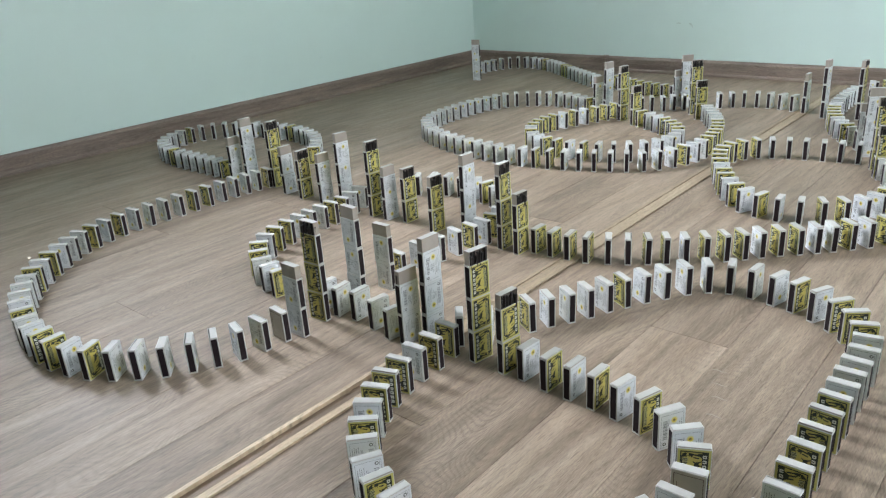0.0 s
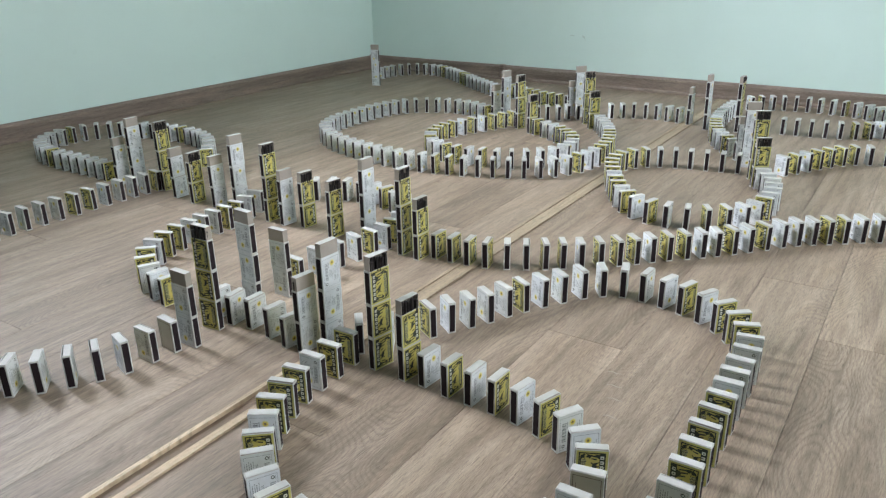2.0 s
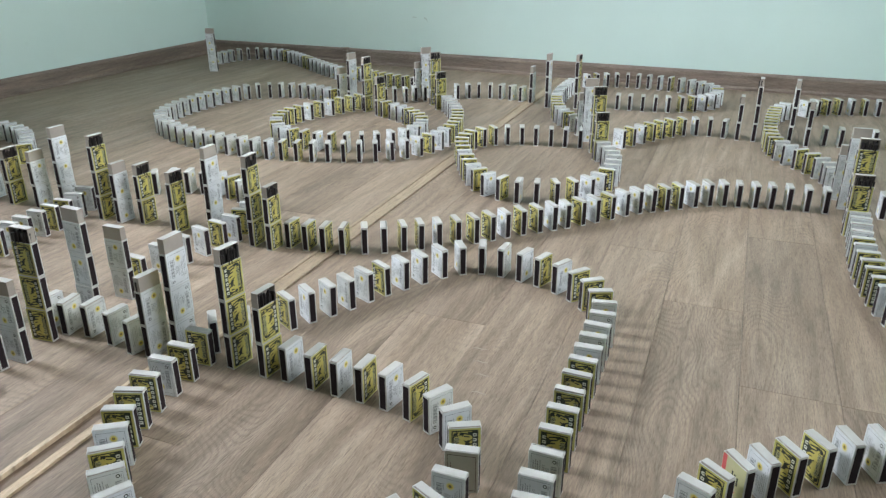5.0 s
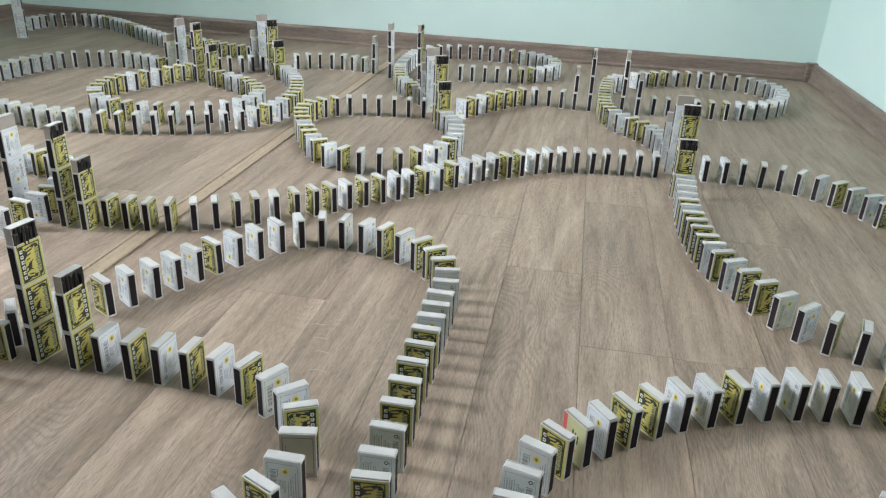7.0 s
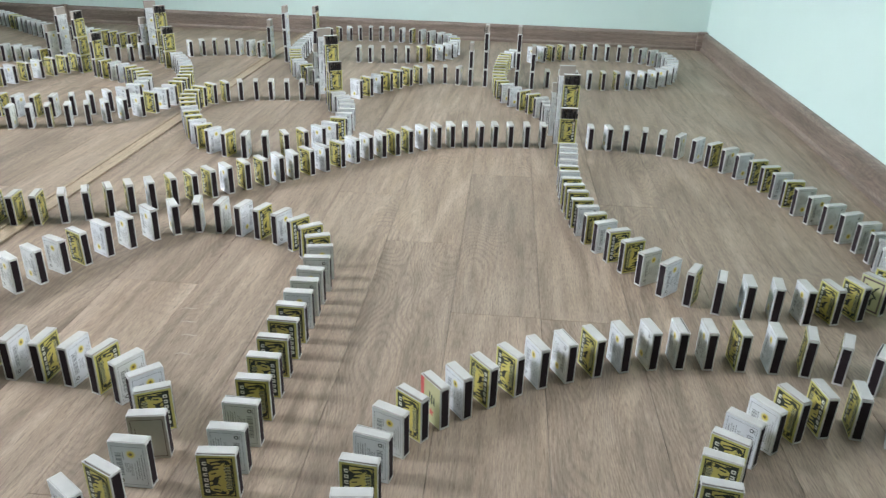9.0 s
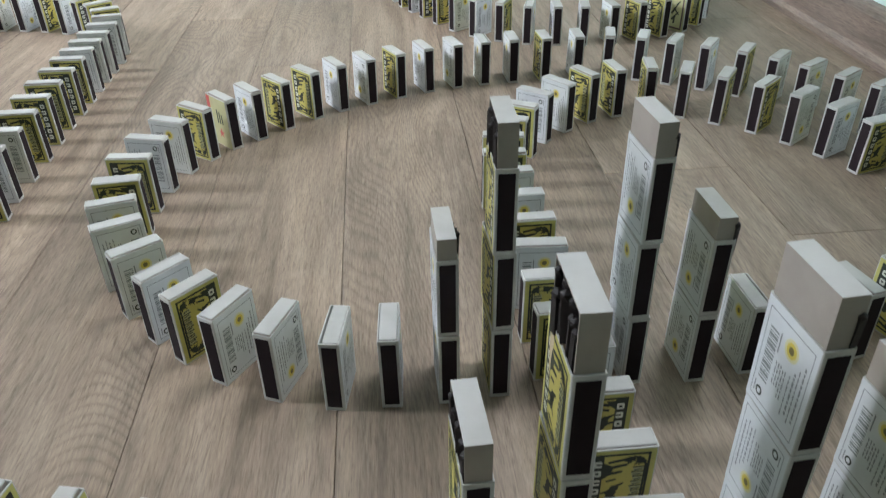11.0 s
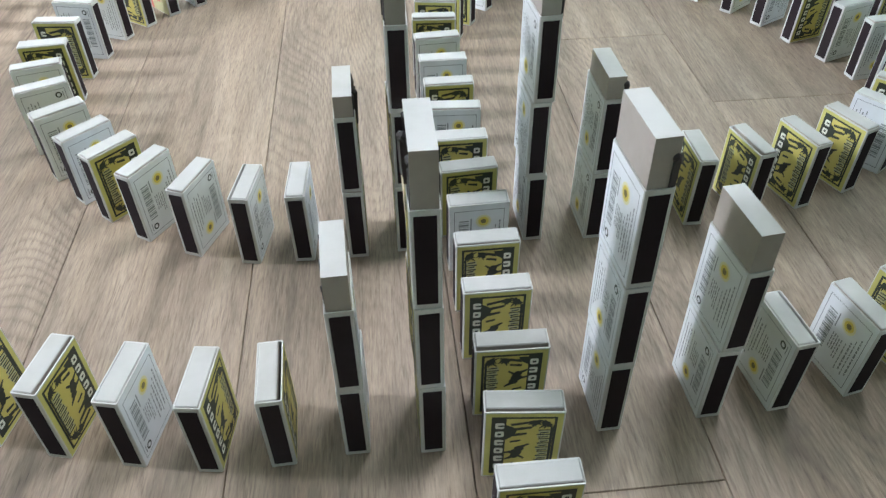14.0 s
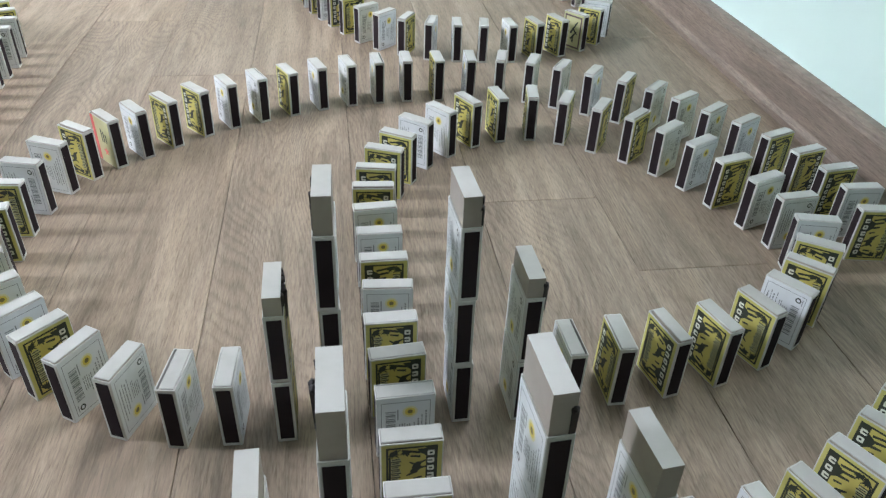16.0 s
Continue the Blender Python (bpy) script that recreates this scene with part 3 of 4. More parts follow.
def matchbox(m, letter="Y", opened=0.0, label="", group="", flip=None):
    """One box standing on its end; the printed side looks along local +y. opened: metres by which the tray is pushed up."""
    root = empty("matchbox", m)
    part("sleeve", SLEEVE_ME, root)
    turned = (rng.random() < 0.5, rng.random() < 0.5) if flip is None else (flip, flip)
    if opened:
        t = part("tray", OPEN_TRAY_ME, root, "grey cardboard tray pushed half out")
        t.location.z = opened
        kind = MATCH_ME[rng.random() < 0.1]
        for k in range(12):
            mt = part("match", kind, t, "wooden match with a burnt black end")
            mt.location = (-0.0142 + k * 0.00258 + rng.uniform(-0.0004, 0.0004), 0.0012 + (k % 2) * 0.0024 + rng.uniform(0, 0.0012), 0.0012 + rng.uniform(-0.0004, 0.0006))
            mt.rotation_euler = (rng.choice((0, 0, -0.02, -0.05)), rng.uniform(-0.05, 0.05), rng.uniform(0, 1.5))
            mt.scale = (rng.uniform(1.0, 1.5), rng.uniform(1.0, 1.4), rng.choice((0.80, 0.86, 0.90, 0.94, 0.97)))
    else:
        t = part("tray", rng.choice(TRAY_ME), root)
        t.location.z = rng.choice((0.0004, 0.0006, 0.0009, 0.0013))
    for s in STRIKER_ME:
        part("striker", s, root, "dark brown striking strip")
    if letter in "Rr":
        part("front_print", RED_ME, root, "pale yellow print with a red band")
    elif letter in "Pp":
        part("front_print", PLAIN_ME, root, "plain grey-brown board")
    elif letter in "Oo":
        part("front_print", BROWN_ME, root, "cream print with a dark brown frame")
    else:
        part("front_print", FRONT_ME[turned[0]], root, "yellow and black printed side")
    part("back_print", BACK_ME[turned[1]], root, "white printed back")
    tagged(root, label, "matchbox", group)
    return root


def spline(points, count):
    """Places and headings of boxes along a row: control rows of box number, x, y."""
    out = []
    if len(points[0]) == 2:
        points = [(i, *p) for i, p in enumerate(points)]
    for n in range(count):
        k = max(i for i in range(len(points)) if points[i][0] <= n)
        k = min(k, len(points) - 2)
        a, b = points[k], points[k + 1]
        u = (n - a[0]) / (b[0] - a[0])

        def tangent(i):
            lo, hi = points[max(i - 1, 0)], points[min(i + 1, len(points) - 1)]
            return Vector((hi[1] - lo[1], hi[2] - lo[2])) / (hi[0] - lo[0])
        h = b[0] - a[0]
        ta, tb = tangent(k) * h, tangent(k + 1) * h
        pa, pb = Vector(a[1:]), Vector(b[1:])
        p = (2 * u**3 - 3 * u**2 + 1) * pa + (u**3 - 2 * u**2 + u) * ta + (-2 * u**3 + 3 * u**2) * pb + (u**3 - u**2) * tb
        d = (6 * u**2 - 6 * u) * pa + (3 * u**2 - 4 * u + 1) * ta + (-6 * u**2 + 6 * u) * pb + (3 * u**2 - 2 * u) * tb
        out.append((p, math.degrees(math.atan2(d.y, d.x))))
    return out


LABELS = {"Y": "yellow and black matchbox standing upright on its end in a row", "W": "white-backed matchbox standing upright on its end in a row",
          "R": "pale yellow matchbox with a red band standing in the row", "O": "cream and dark brown printed matchbox standing in the row", "P": "matchbox with a plain grey-brown side standing in the row"}


def box_pose(p, heading, letter):
    yaw = heading - 90 + (0 if letter in "YyRP" else 180) + rng.gauss(0, 2.2)
    return pose(p.x, p.y, 0.0001, rng.gauss(0, 0.5), 0, yaw)


# rows of boxes: box number, x, y; one letter a box for the way its printed side looks,
# small where the print stands on its head and the row's prints are known
NEAR_ROWS = [
    # line into the first gate
    ([(-0.5960, 1.1320), (-0.5610, 1.1330), (-0.5230, 1.1400), (-0.4740, 1.1350), (-0.4300, 1.1270)],
     "WWWWW"),
    # near bend
    ([(-0.3266, 1.1317), (-0.3221, 1.0922), (-0.3201, 1.0566), (-0.3152, 1.0205), (-0.3058, 0.9861), (-0.2917, 0.9547), (-0.2740, 0.9255), (-0.2510, 0.8962), (-0.2254, 0.8707), (-0.1959, 0.8496), (-0.1644, 0.8346), (-0.1328, 0.8288)],
     "YYWYYYWYWWYW"),
    # near bend, other leg
    ([(-0.1948, 1.1507), (-0.1553, 1.1467), (-0.1193, 1.1465), (-0.0842, 1.1463), (-0.0473, 1.1433), (-0.0102, 1.1348), (0.0245, 1.1210), (0.0543, 1.0999), (0.0757, 1.0725), (0.0881, 1.0353), (0.0898, 0.9965), (0.0827, 0.9617), (0.0661, 0.9356)],
     "WYWYWyWWyPWYW", True),
    # between the towers
    ([(-0.3350, 1.1700), (-0.3010, 1.1980)],
     "WW"),
    # bow in the middle
    ([(-0.2763, 1.2632), (-0.2611, 1.2937), (-0.2435, 1.3227), (-0.2277, 1.3524), (-0.2140, 1.3846), (-0.1984, 1.4155), (-0.1806, 1.4464), (-0.1607, 1.4784), (-0.1388, 1.5121), (-0.1119, 1.5398), (-0.0782, 1.5566), (-0.0396, 1.5589), (-0.0025, 1.5531), (0.0312, 1.5453), (0.0661, 1.5313), (0.0979, 1.5120), (0.1238, 1.4873), (0.1430, 1.4550), (0.1558, 1.4201), (0.1602, 1.3853), (0.1607, 1.3510), (0.1615, 1.3195), (0.1622, 1.2878), (0.1630, 1.2544), (0.1637, 1.2195), (0.1641, 1.1823), (0.1654, 1.1441), (0.1677, 1.1048), (0.1690, 1.0647), (0.1697, 1.0262), (0.1728, 0.9932)],
     "WYYyYWyYYyWWwYWYyYWwWwWYyYyYwwY", True),
    # long line to the second gate
    ([(-0.4399, 1.5285), (-0.4054, 1.5302), (-0.3716, 1.5330), (-0.3379, 1.5401), (-0.3047, 1.5551), (-0.2739, 1.5729), (-0.2464, 1.5914), (-0.2203, 1.6105), (-0.1926, 1.6304), (-0.1654, 1.6522), (-0.1404, 1.6756), (-0.1172, 1.6997), (-0.0953, 1.7242), (-0.0717, 1.7494), (-0.0462, 1.7732), (-0.0226, 1.7964), (-0.0011, 1.8176), (0.0210, 1.8425), (0.0440, 1.8689), (0.0676, 1.8969), (0.0912, 1.9272), (0.1152, 1.9535), (0.1399, 1.9745), (0.1650, 1.9933), (0.1907, 2.0143), (0.2178, 2.0369), (0.2472, 2.0568), (0.2776, 2.0702), (0.3088, 2.0767), (0.3402, 2.0823), (0.3720, 2.0884), (0.4060, 2.0938), (0.4415, 2.0984), (0.4772, 2.1029)],
     "YYYYWYWWYWWWYWWYYWYWYYYWWYYYYYYYYY"),
    # long bend
    ([(0.5252, 1.9703), (0.5247, 1.9389), (0.5228, 1.9033), (0.5204, 1.8655), (0.5194, 1.8310), (0.5201, 1.7984), (0.5214, 1.7664), (0.5243, 1.7331), (0.5289, 1.6991), (0.5345, 1.6658), (0.5412, 1.6340), (0.5508, 1.6044), (0.5644, 1.5757), (0.5802, 1.5440), (0.5978, 1.5109), (0.6175, 1.4771), (0.6415, 1.4488), (0.6702, 1.4280), (0.7022, 1.4125), (0.7369, 1.4055), (0.7724, 1.4021), (0.8081, 1.4016), (0.8432, 1.4074), (0.8785, 1.4212), (0.9111, 1.4402), (0.9387, 1.4640), (0.9595, 1.4959), (0.9738, 1.5313), (0.9837, 1.5674)],
     "WWWWYWYYYYWYWYYWWYWYYYWWoWYYY"),
    # large loop
    ([(0.5102, 0.7629), (0.4787, 0.7632), (0.4450, 0.7730), (0.4132, 0.7897), (0.3870, 0.8102), (0.3647, 0.8315), (0.3409, 0.8586), (0.3197, 0.8910), (0.3068, 0.9233), (0.3007, 0.9587), (0.2992, 0.9977), (0.3038, 1.0349), (0.3143, 1.0725), (0.3312, 1.1006), (0.3517, 1.1252), (0.3746, 1.1448), (0.3991, 1.1670), (0.4270, 1.1913), (0.4563, 1.2110), (0.4877, 1.2270), (0.5203, 1.2422), (0.5543, 1.2571), (0.5886, 1.2669), (0.6233, 1.2735), (0.6581, 1.2772), (0.6952, 1.2785), (0.7347, 1.2796), (0.7735, 1.2772), (0.8099, 1.2669), (0.8417, 1.2492), (0.8750, 1.2281), (0.9060, 1.2056), (0.9331, 1.1806), (0.9557, 1.1512), (0.9755, 1.1201), (0.9978, 1.0909), (1.0154, 1.0576), (1.0292, 1.0226), (1.0388, 0.9865), (1.0410, 0.9507), (1.0350, 0.9131)],
     "YYyYwYYyYwWyYWrYwWYyWYyYYwYWwwWYwWWWYyYWY", True),
    # inner loop and the line through the gates
    ([(0.7270, 0.7731), (0.7611, 0.7759), (0.7978, 0.7797), (0.8356, 0.7866), (0.8732, 0.8005), (0.9044, 0.8182), (0.9318, 0.8408), (0.9547, 0.8682), (0.9713, 0.9012), (0.9728, 0.9375), (0.9614, 0.9731), (0.9463, 1.0097), (0.9305, 1.0469), (0.9107, 1.0778), (0.8870, 1.1077), (0.8557, 1.1341), (0.8231, 1.1554), (0.7882, 1.1683), (0.7497, 1.1665), (0.7149, 1.1536), (0.6836, 1.1319), (0.6555, 1.1066), (0.6348, 1.0747), (0.6200, 1.0450), (0.6110, 1.0103), (0.6070, 0.9763), (0.6070, 0.9421), (0.6088, 0.9071), (0.6103, 0.8712), (0.6115, 0.8374), (0.6114, 0.8022), (0.6134, 0.7682), (0.6158, 0.7352), (0.6167, 0.7006), (0.6173, 0.6646), (0.6191, 0.6269), (0.6196, 0.5909), (0.6201, 0.5559), (0.6212, 0.5140)],
     "YWwWWyWwYyYWYyWwWYyYWwYyYyWWYWyyWyYyYyW", True),
    # line to the near gate
    ([(0.3300, 0.6480), (0.3645, 0.6405), (0.4015, 0.6310), (0.4385, 0.6230), (0.4745, 0.6170), (0.5065, 0.6175)],
     "yYyWYY", True),
    # line from the near gate
    ([(0.7552, 0.6290), (0.7964, 0.6347), (0.8297, 0.6455), (0.8636, 0.6635), (0.8941, 0.6821), (0.9220, 0.7020), (0.9480, 0.7240)],
     "yYwWWWW", True),
]
FAR_ROWS = [
    # big loop by the long wall
    ([(0, -1.289, 1.513), (2, -1.295, 1.450), (4, -1.296, 1.377), (6, -1.292, 1.296), (8, -1.291, 1.218), (10, -1.289, 1.143), (12, -1.274, 1.068), (14, -1.247, 1.001), (16, -1.203, 0.940), (18, -1.149, 0.882), (20, -1.090, 0.834), (22, -1.021, 0.797), (24, -0.944, 0.771), (26, -0.869, 0.758), (28, -0.793, 0.759), (30, -0.719, 0.780), (32, -0.659, 0.824), (34, -0.612, 0.881), (36, -0.582, 0.943), (38, -0.575, 1.017)],
     "YWWWWYYWWWWYWYWWWYWYWWWWYWWYYWYWWWWWYYp"),
    # far small ring
    ([(0, -1.467, 1.504), (2, -1.545, 1.504), (4, -1.623, 1.503), (6, -1.701, 1.503), (8, -1.778, 1.511), (10, -1.852, 1.535), (12, -1.913, 1.582), (14, -1.949, 1.651), (16, -1.949, 1.728), (18, -1.909, 1.794), (20, -1.845, 1.837), (22, -1.771, 1.861), (24, -1.694, 1.874), (26, -1.616, 1.875), (28, -1.540, 1.859), (30, -1.470, 1.827), (32, -1.407, 1.781), (34, -1.352, 1.726)],
     "WYYYYYYWYYYYYYYWYWWWWWWWWYWWWWWWWWY"),
    # inner loop
    ([(0, -0.946, 1.529), (2, -0.922, 1.452), (4, -0.917, 1.386), (6, -0.912, 1.321), (8, -0.895, 1.248), (10, -0.852, 1.178), (12, -0.778, 1.131), (14, -0.707, 1.118)],
     "WWYYWWWYYWYYWWY"),
    # line to the right wall
    ([(0, 0.581, 2.110), (2, 0.658, 2.112), (4, 0.733, 2.096), (6, 0.800, 2.058), (8, 0.851, 2.000), (10, 0.888, 1.932), (12, 0.913, 1.860), (14, 0.929, 1.784), (16, 0.952, 1.711), (18, 0.979, 1.638), (19, 0.985, 1.600)],
     "YYYWWWWYWWYYWYWWWWWW"),
    # far right ring
    ([(0, 0.498, 2.676), (2, 0.578, 2.680), (4, 0.658, 2.687), (6, 0.736, 2.704), (8, 0.807, 2.741), (10, 0.858, 2.803), (12, 0.884, 2.878), (14, 0.891, 2.958), (16, 0.875, 3.036), (18, 0.826, 3.098), (20, 0.750, 3.123), (22, 0.670, 3.120), (24, 0.592, 3.105), (26, 0.518, 3.073), (28, 0.457, 3.022)],
     "YYYYWWYYYYYYYYYYYYYYWWWYWYYWW"),
    # far right ring, neck
    ([(0, 0.400, 2.967), (2, 0.373, 2.897), (4, 0.366, 2.820), (6, 0.362, 2.742), (8, 0.360, 2.665), (10, 0.363, 2.587), (12, 0.375, 2.511), (14, 0.409, 2.442), (16, 0.457, 2.380), (18, 0.492, 2.312), (19, 0.499, 2.274)],
     "WWYYYYYYYYYYYWWYYWWW"),
    # far line
    ([(0, -0.008, 2.440), (2, 0.034, 2.510), (4, 0.076, 2.580), (6, 0.129, 2.642), (8, 0.204, 2.668), (9, 0.245, 2.662)],
     "YWYWWWWYWW"),
    # far middle ring
    ([(0, -0.100, 2.912), (2, -0.022, 2.918), (4, 0.055, 2.933), (6, 0.127, 2.965), (8, 0.178, 3.024), (10, 0.194, 3.100), (12, 0.176, 3.176), (14, 0.128, 3.238), (16, 0.059, 3.275), (18, -0.018, 3.292), (20, -0.096, 3.299), (22, -0.174, 3.289), (24, -0.244, 3.254), (25, -0.274, 3.228)],
     "WWWYYWWYYYYWYYYYYWYYYYWWYW"),
    # far middle ring, neck
    ([(0, -0.300, 3.122), (2, -0.302, 3.044), (4, -0.299, 2.966), (6, -0.292, 2.888), (8, -0.279, 2.811), (10, -0.259, 2.736), (12, -0.230, 2.663), (14, -0.188, 2.597), (16, -0.135, 2.540)],
     "WWWWWWWWYYYYWWYWW"),
    # middle ring
    ([(0, -0.023, 2.293), (2, 0.013, 2.224), (4, 0.031, 2.147), (6, 0.030, 2.069), (8, 0.004, 1.995), (10, -0.053, 1.942), (12, -0.128, 1.920), (14, -0.203, 1.939), (16, -0.259, 1.993), (18, -0.300, 2.060), (20, -0.337, 2.130), (22, -0.367, 2.202), (24, -0.373, 2.280), (26, -0.331, 2.344), (28, -0.260, 2.377), (30, -0.183, 2.392), (32, -0.106, 2.407)],
     "WWWWWWYWWYYYYWYWYWWYWWWWWWWYYWWWW"),
    # far big ring
    ([(0, -0.997, 2.632), (3, -1.107, 2.671), (6, -1.222, 2.656), (9, -1.313, 2.584), (12, -1.348, 2.473), (15, -1.353, 2.356), (18, -1.340, 2.239), (21, -1.289, 2.134), (24, -1.197, 2.063), (27, -1.087, 2.021), (30, -0.972, 1.998), (33, -0.855, 1.993), (36, -0.739, 2.011), (39, -0.628, 2.048), (42, -0.525, 2.105), (45, -0.462, 2.202), (48, -0.449, 2.318), (51, -0.472, 2.433), (54, -0.519, 2.541), (57, -0.581, 2.640), (58, -0.604, 2.672)],
     "WYYYYYYYWWWWWWWWWWWWWWWWWWWWWWWWWWWYYWWYWYYYYWYYWWWWWWYYYYY"),
    # ring inside it
    ([(0, -0.878, 2.589), (2, -0.907, 2.515), (4, -0.939, 2.442), (6, -0.965, 2.367), (8, -0.966, 2.288), (10, -0.939, 2.213), (12, -0.891, 2.151), (14, -0.821, 2.116), (16, -0.742, 2.112), (18, -0.664, 2.129), (20, -0.595, 2.167), (22, -0.546, 2.229), (24, -0.534, 2.306), (26, -0.561, 2.380), (28, -0.613, 2.440), (30, -0.677, 2.487), (32, -0.747, 2.524)],
     "YYYWYWYYYYWYWWYYWYWWYYYYYYWWWWYYW"),
    # corner line
    ([(0, -1.876, 3.155), (2, -1.872, 3.234), (4, -1.833, 3.304), (6, -1.763, 3.341), (8, -1.684, 3.336), (10, -1.610, 3.305), (12, -1.541, 3.264), (14, -1.476, 3.217), (16, -1.411, 3.169), (18, -1.346, 3.122), (20, -1.280, 3.076), (22, -1.212, 3.034)],
     "YYYYYWWWWYWWWWYYWWWWWWW"),
    # corner line, end
    ([(0, -1.134, 3.044), (2, -1.064, 3.007), (4, -0.992, 2.975), (6, -0.917, 2.950), (8, -0.839, 2.940)],
     "YWWYYYYYW"),
    # corner line, return
    ([(0, -0.846, 2.709), (1, -0.819, 2.732), (2, -0.786, 2.747), (3, -0.765, 2.776), (4, -0.735, 2.794)],
     "YYYYY"),
    # far straight line
    ([(0, -0.646, 2.867), (2, -0.580, 2.911), (4, -0.502, 2.927), (6, -0.423, 2.914)],
     "YYYWWWW"),
    # inner loop, other half
    ([(0, -0.585, 1.291), (2, -0.579, 1.392), (4, -0.562, 1.471), (6, -0.562, 1.541), (8, -0.589, 1.620), (10, -0.640, 1.681), (12, -0.709, 1.708), (14, -0.787, 1.715), (16, -0.860, 1.693), (17, -0.890, 1.671)],
     "WYYYWYWYWWYYWYYYYY"),
]
GATES_LEFT = [
    (-0.561, 1.042, 0, 2),
    (-0.576, 1.097, -175, 3),
    (-0.573, 1.180, -4, 3),
    (-0.569, 1.244, 1, 2),
    (-0.399, 1.130, 85, 2),
    (-0.370, 1.151, 86, 3),
    (-0.279, 1.150, -99, 3),
    (-0.228, 1.149, -97, 2),
    (-1.412, 1.504, 93, 2),
    (-1.367, 1.522, 90, 3),
    (-1.267, 1.534, -90, 3),
    (-1.192, 1.511, 90, 2),
    (-1.119, 1.506, -90, 2),
    (-1.049, 1.511, 92, 2),
    (-0.996, 1.530, 89, 3),
    (-0.871, 1.510, -92, 3),
    (-0.825, 1.510, 87, 2),
    (-0.776, 1.522, -93, 2),
    (-0.683, 1.507, -93, 2),
    (-0.611, 1.526, 89, 3),
    (-0.506, 1.509, -90, 3),
    (-0.465, 1.506, -90, 2),
]
GATES_FAR = [
    (-0.968, 2.640, 78, 2),
    (-0.924, 2.630, 78, 3),
    (-0.839, 2.575, -105, 3),
    (-0.774, 2.538, -108, 2),
    (-0.774, 2.837, 48, 2),
    (-0.748, 2.836, 45, 3),
    (-0.676, 2.746, -135, 3),
    (-0.631, 2.688, -132, 2),
    (-1.780, 2.994, 12, 3),
    (-0.387, 2.901, 90, 2),
    (-0.320, 2.859, 90, 3),
    (-0.228, 2.875, -90, 3),
    (-0.100, 2.473, 30, 3),
    (-0.055, 2.369, -150, 3),
    (-0.033, 2.306, -150, 2),
    (-0.128, 2.530, 30, 2),
    (0.280, 2.655, 90, 2),
    (0.322, 2.655, 90, 3),
    (0.413, 2.660, -90, 3),
    (0.455, 2.655, -90, 2),
    (0.520, 2.136, 5, 3),
    (0.526, 2.050, -177, 3),
    (0.520, 1.975, -175, 2),
    (0.510, 2.195, 5, 2),
]
GATES_NEAR = [
    (0.543, 0.764, -88, 2, 0.0128),
    (0.573, 0.767, 92, 3, 0.0240),
    (0.653, 0.770, -88, 3, 0.0190, -0.5),
    (0.693, 0.770, -88, 2, 0.0138),
    (0.542, 0.621, 92, 2, 0.0190),
    (0.579, 0.620, 92, 3, 0.0250),
    (0.667, 0.624, -86, 3, 0.0222, -1.1),
    (0.720, 0.628, -85, 2, 0.0205, -1.2),
]

for points, letters, *known in NEAR_ROWS:
    for (p, a), letter in zip(spline(points, len(letters)), letters):
        matchbox(box_pose(p, a, letter), letter, 0.0, LABELS[letter.upper()], "matchboxes in rows", letter in "yw" if known else None)


def tower(x, y, yaw, count, raised=0.0205, lean=0.0):
    """Boxes stacked end on end, the top one with its tray pushed up."""
    for k in range(count):
        m = pose(x, y, 0.0001, 0, lean, 0) @ pose(rng.gauss(0, 0.0005), rng.gauss(0, 0.0005), k * (H + 0.0003), 0, 0, yaw + rng.gauss(0, 1.2))
        top = k == count - 1
        matchbox(m, "Y", raised if top else 0.0,
                 "matchbox on top of a tower, its tray pushed half out" if top else "matchbox stacked upright in a tower of matchboxes", "matchboxes in towers")


for row in GATES_NEAR + GATES_LEFT + GATES_FAR:
    tower(*row)

# far rings: the same boxes, joined into one
far_mats, far_index = [], {}


def gather(pieces):
    """Vertices, faces and material numbers of a list of mesh, offset."""
    tv, tf, tm = [], [], []
    for me, off in pieces:
        base = len(tv)
        tv += [v.co + off for v in me.vertices]
        for pl in me.polygons:
            tf.append(tuple(base + i for i in pl.vertices))
            mm = me.materials[pl.material_index]
            if mm.name not in far_index:
                far_index[mm.name] = len(far_mats)
                far_mats.append(mm)
            tm.append(far_index[mm.name])
    return tv, tf, tm


O3 = Vector((0, 0, 0))
SHELL = [(SLEEVE_ME, O3), (STRIKER_ME[0], O3), (STRIKER_ME[1], O3)]
CLOSED = [gather(SHELL + [(TRAY_ME[g], O3), (FRONT_ME[f], O3), (BACK_ME[1 - f], O3)]) for g in (0, 1, 2) for f in (0, 1)]
PLAIN_BOX = gather(SHELL + [(TRAY_ME[0], O3), (PLAIN_ME, O3), (BACK_ME[0], O3)])
verts, faces, midx = [], [], []


def add_far(m, shape):
    base = len(verts)
    verts.extend(tuple(m @ v) for v in shape[0])
    faces.extend(tuple(base + i for i in f) for f in shape[1])
    midx.extend(shape[2])


for points, letters in FAR_ROWS:
    for (p, a), letter in zip(spline(points, len(letters)), letters):
        add_far(box_pose(p, a, letter), PLAIN_BOX if letter in "Pp" else rng.choice(CLOSED))
me = bpy.data.meshes.new("far_matchboxes")
me.from_pydata(verts, [], faces)
for mm in far_mats:
    me.materials.append(mm)
me.polygons.foreach_set("material_index", midx)
tagged(new("far_matchboxes", me), "rings and rows of matchboxes standing on end farther off", "matchbox", kind="stuff")

# ---- floor planks, last ----
PW = 0.1182
prng = random.Random(5)
LAID = pose(0.4798, 0.60, 0, 0, 0, PLANK_YAW)       # one long joint passes here


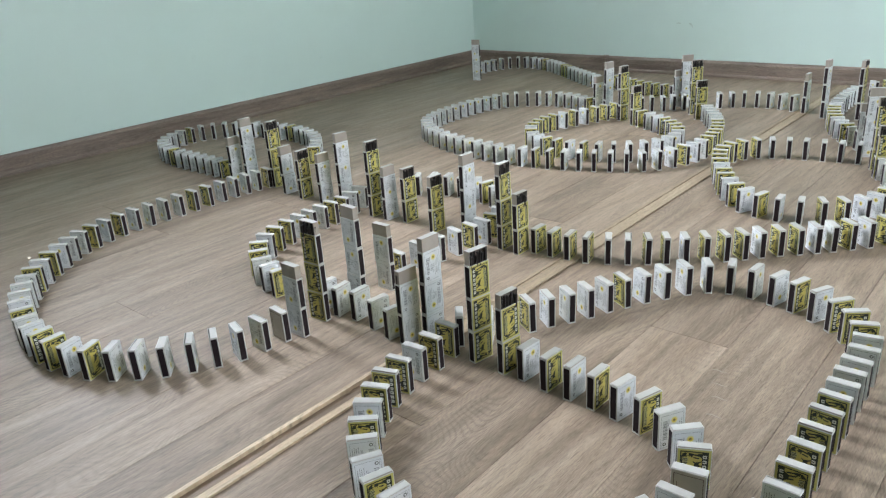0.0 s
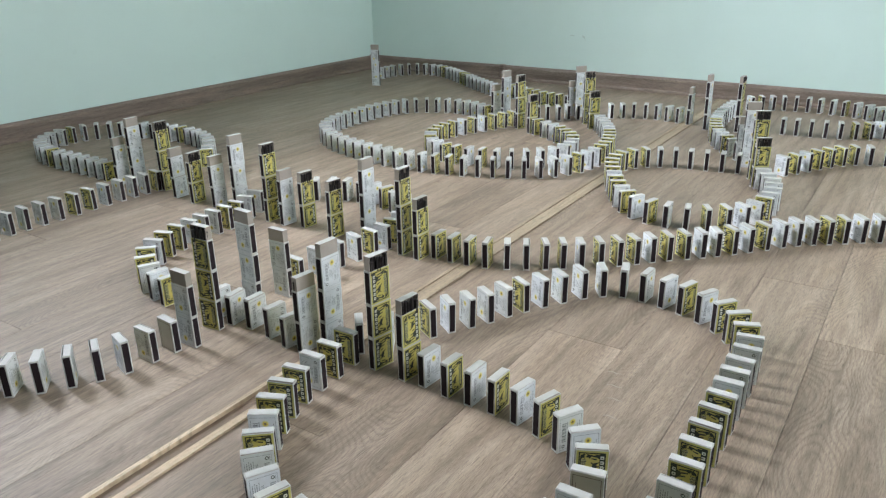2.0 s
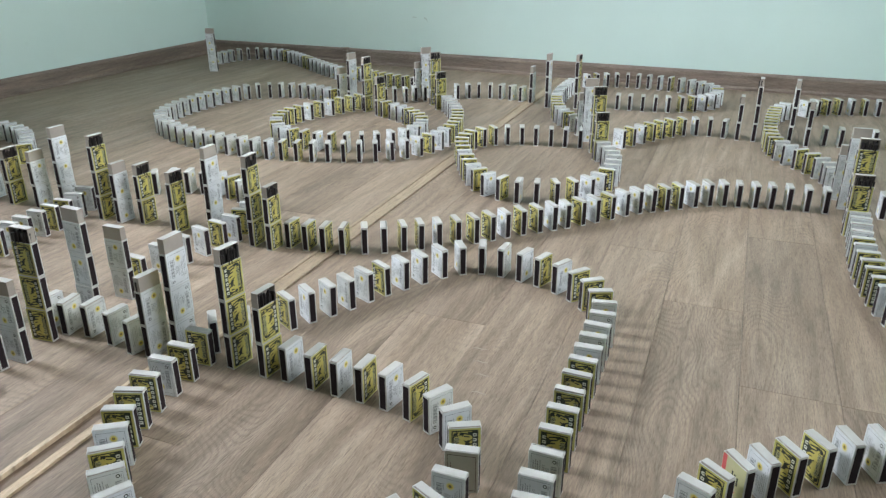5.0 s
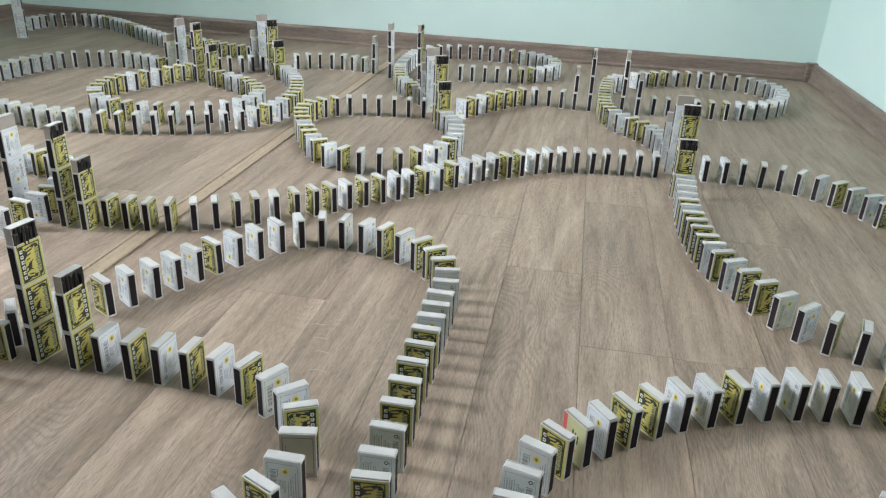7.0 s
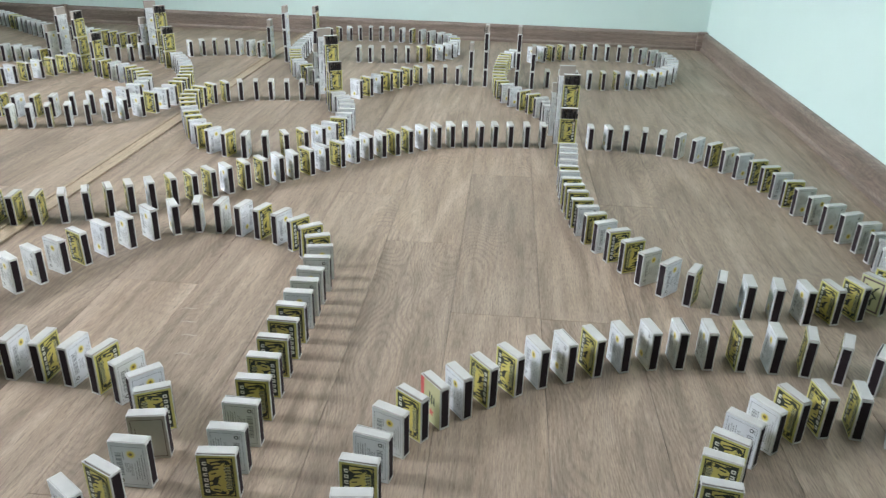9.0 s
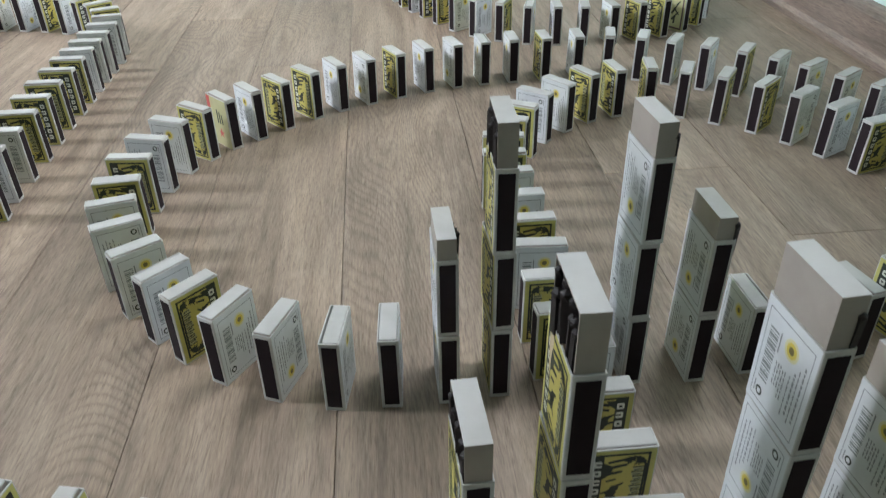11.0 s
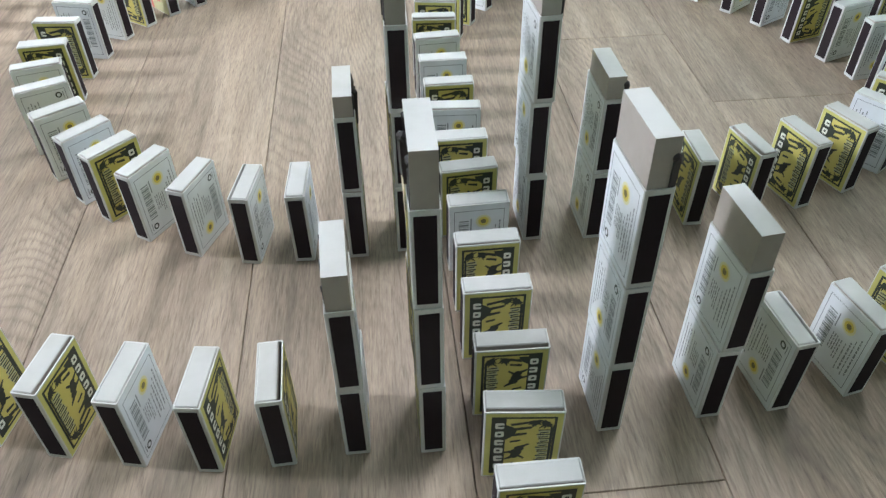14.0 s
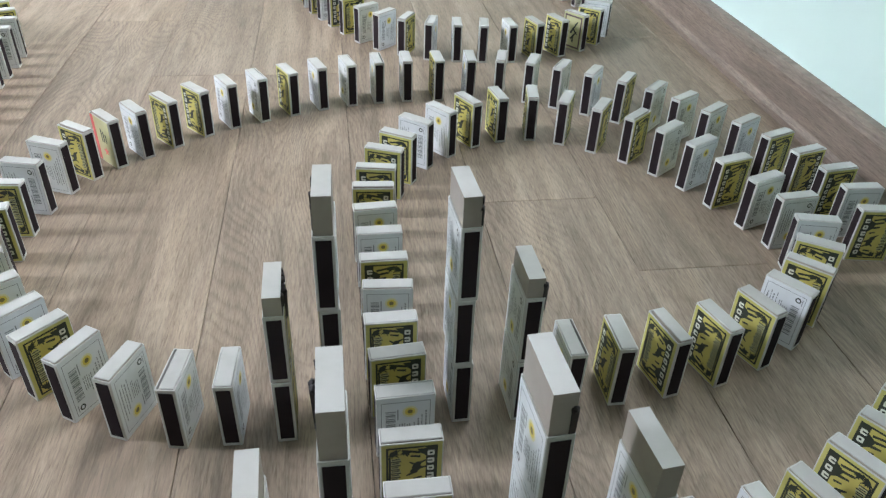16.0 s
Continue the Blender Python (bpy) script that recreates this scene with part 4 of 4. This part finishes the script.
def plank_mesh(length):
    bm = bmesh.new()
    x0, x1, y0, y1, c = 0.00021, PW - 0.00021, 0.00018, length - 0.00018, 0.0004
    lo = [bm.verts.new((x, y, -0.0075)) for x, y in ((x0, y0), (x1, y0), (x1, y1), (x0, y1))]
    mid = [bm.verts.new((x, y, -c)) for x, y in ((x0, y0), (x1, y0), (x1, y1), (x0, y1))]
    hi = [bm.verts.new((x, y, 0)) for x, y in ((x0 + c, y0 + c), (x1 - c, y0 + c), (x1 - c, y1 - c), (x0 + c, y1 - c))]
    for a, b in ((lo, mid), (mid, hi)):
        for i in range(4):
            bm.faces.new((a[i], a[(i + 1) % 4], b[(i + 1) % 4], b[i]))
    bm.faces.new(hi)
    return mesh_of("plank", bm, [PLANK])


PLANK_ME = {}
# ends of the planks in the rows by the gates, and their tones from near to far
ENDS = {0: (-0.45, 0.75), -1: (0.752, 1.297), -2: (-0.25, 0.967), -3: (0.02, 1.164), -5: (-0.42, 0.785), 1: (-0.03, 1.17), 2: (0.42, 1.62), 3: (0.30, 1.42), -4: (0.38, 1.50)}
TONES = {1: (0.95, 1.02, 1.0), 0: (0.97, 1.0, 1.04), -1: (1.04, 0.90, 1.03), -2: (1.0, 0.97, 1.15), -3: (0.97, 1.04, 1.07), -5: (0.98, 1.13, 0.95)}
Y_LOW, Y_HIGH = Y_NEAR - 0.65, Y_FAR - 0.60 + 0.05   # cut off under the walls
for k in range(-23, 6):
    cuts = list(ENDS.get(k, ()))
    if not cuts:
        cuts = [prng.choice((0.1, 0.35, 0.6, 0.85, 1.1)) + 0.02 * (k % 3)]
    while cuts[0] > Y_LOW:
        cuts.insert(0, cuts[0] - 1.2)
    while cuts[-1] < Y_HIGH:
        cuts.append(cuts[-1] + 1.2)
    near = sum(c < (ENDS[k][0] + 0.001 if k in ENDS else -9) for c in cuts) - 1
    for i, (lo, hi) in enumerate(zip(cuts, cuts[1:])):
        lo, hi = max(lo, Y_LOW), min(hi, Y_HIGH)
        tone = prng.choice((0.93, 0.97, 1.0, 1.03, 1.08))
        if k in TONES and 0 <= i - near + 1 < 3:
            tone = TONES[k][i - near + 1]
        if hi - lo > 0.03:
            size = round(hi - lo, 3)
            if size not in PLANK_ME:
                PLANK_ME[size] = plank_mesh(size)
            o = part("plank", PLANK_ME[size], floor)
            o.matrix_world = LAID @ pose(k * PW, lo, 0)
            o.color = (tone, tone * 0.995, tone * 0.985, 1)
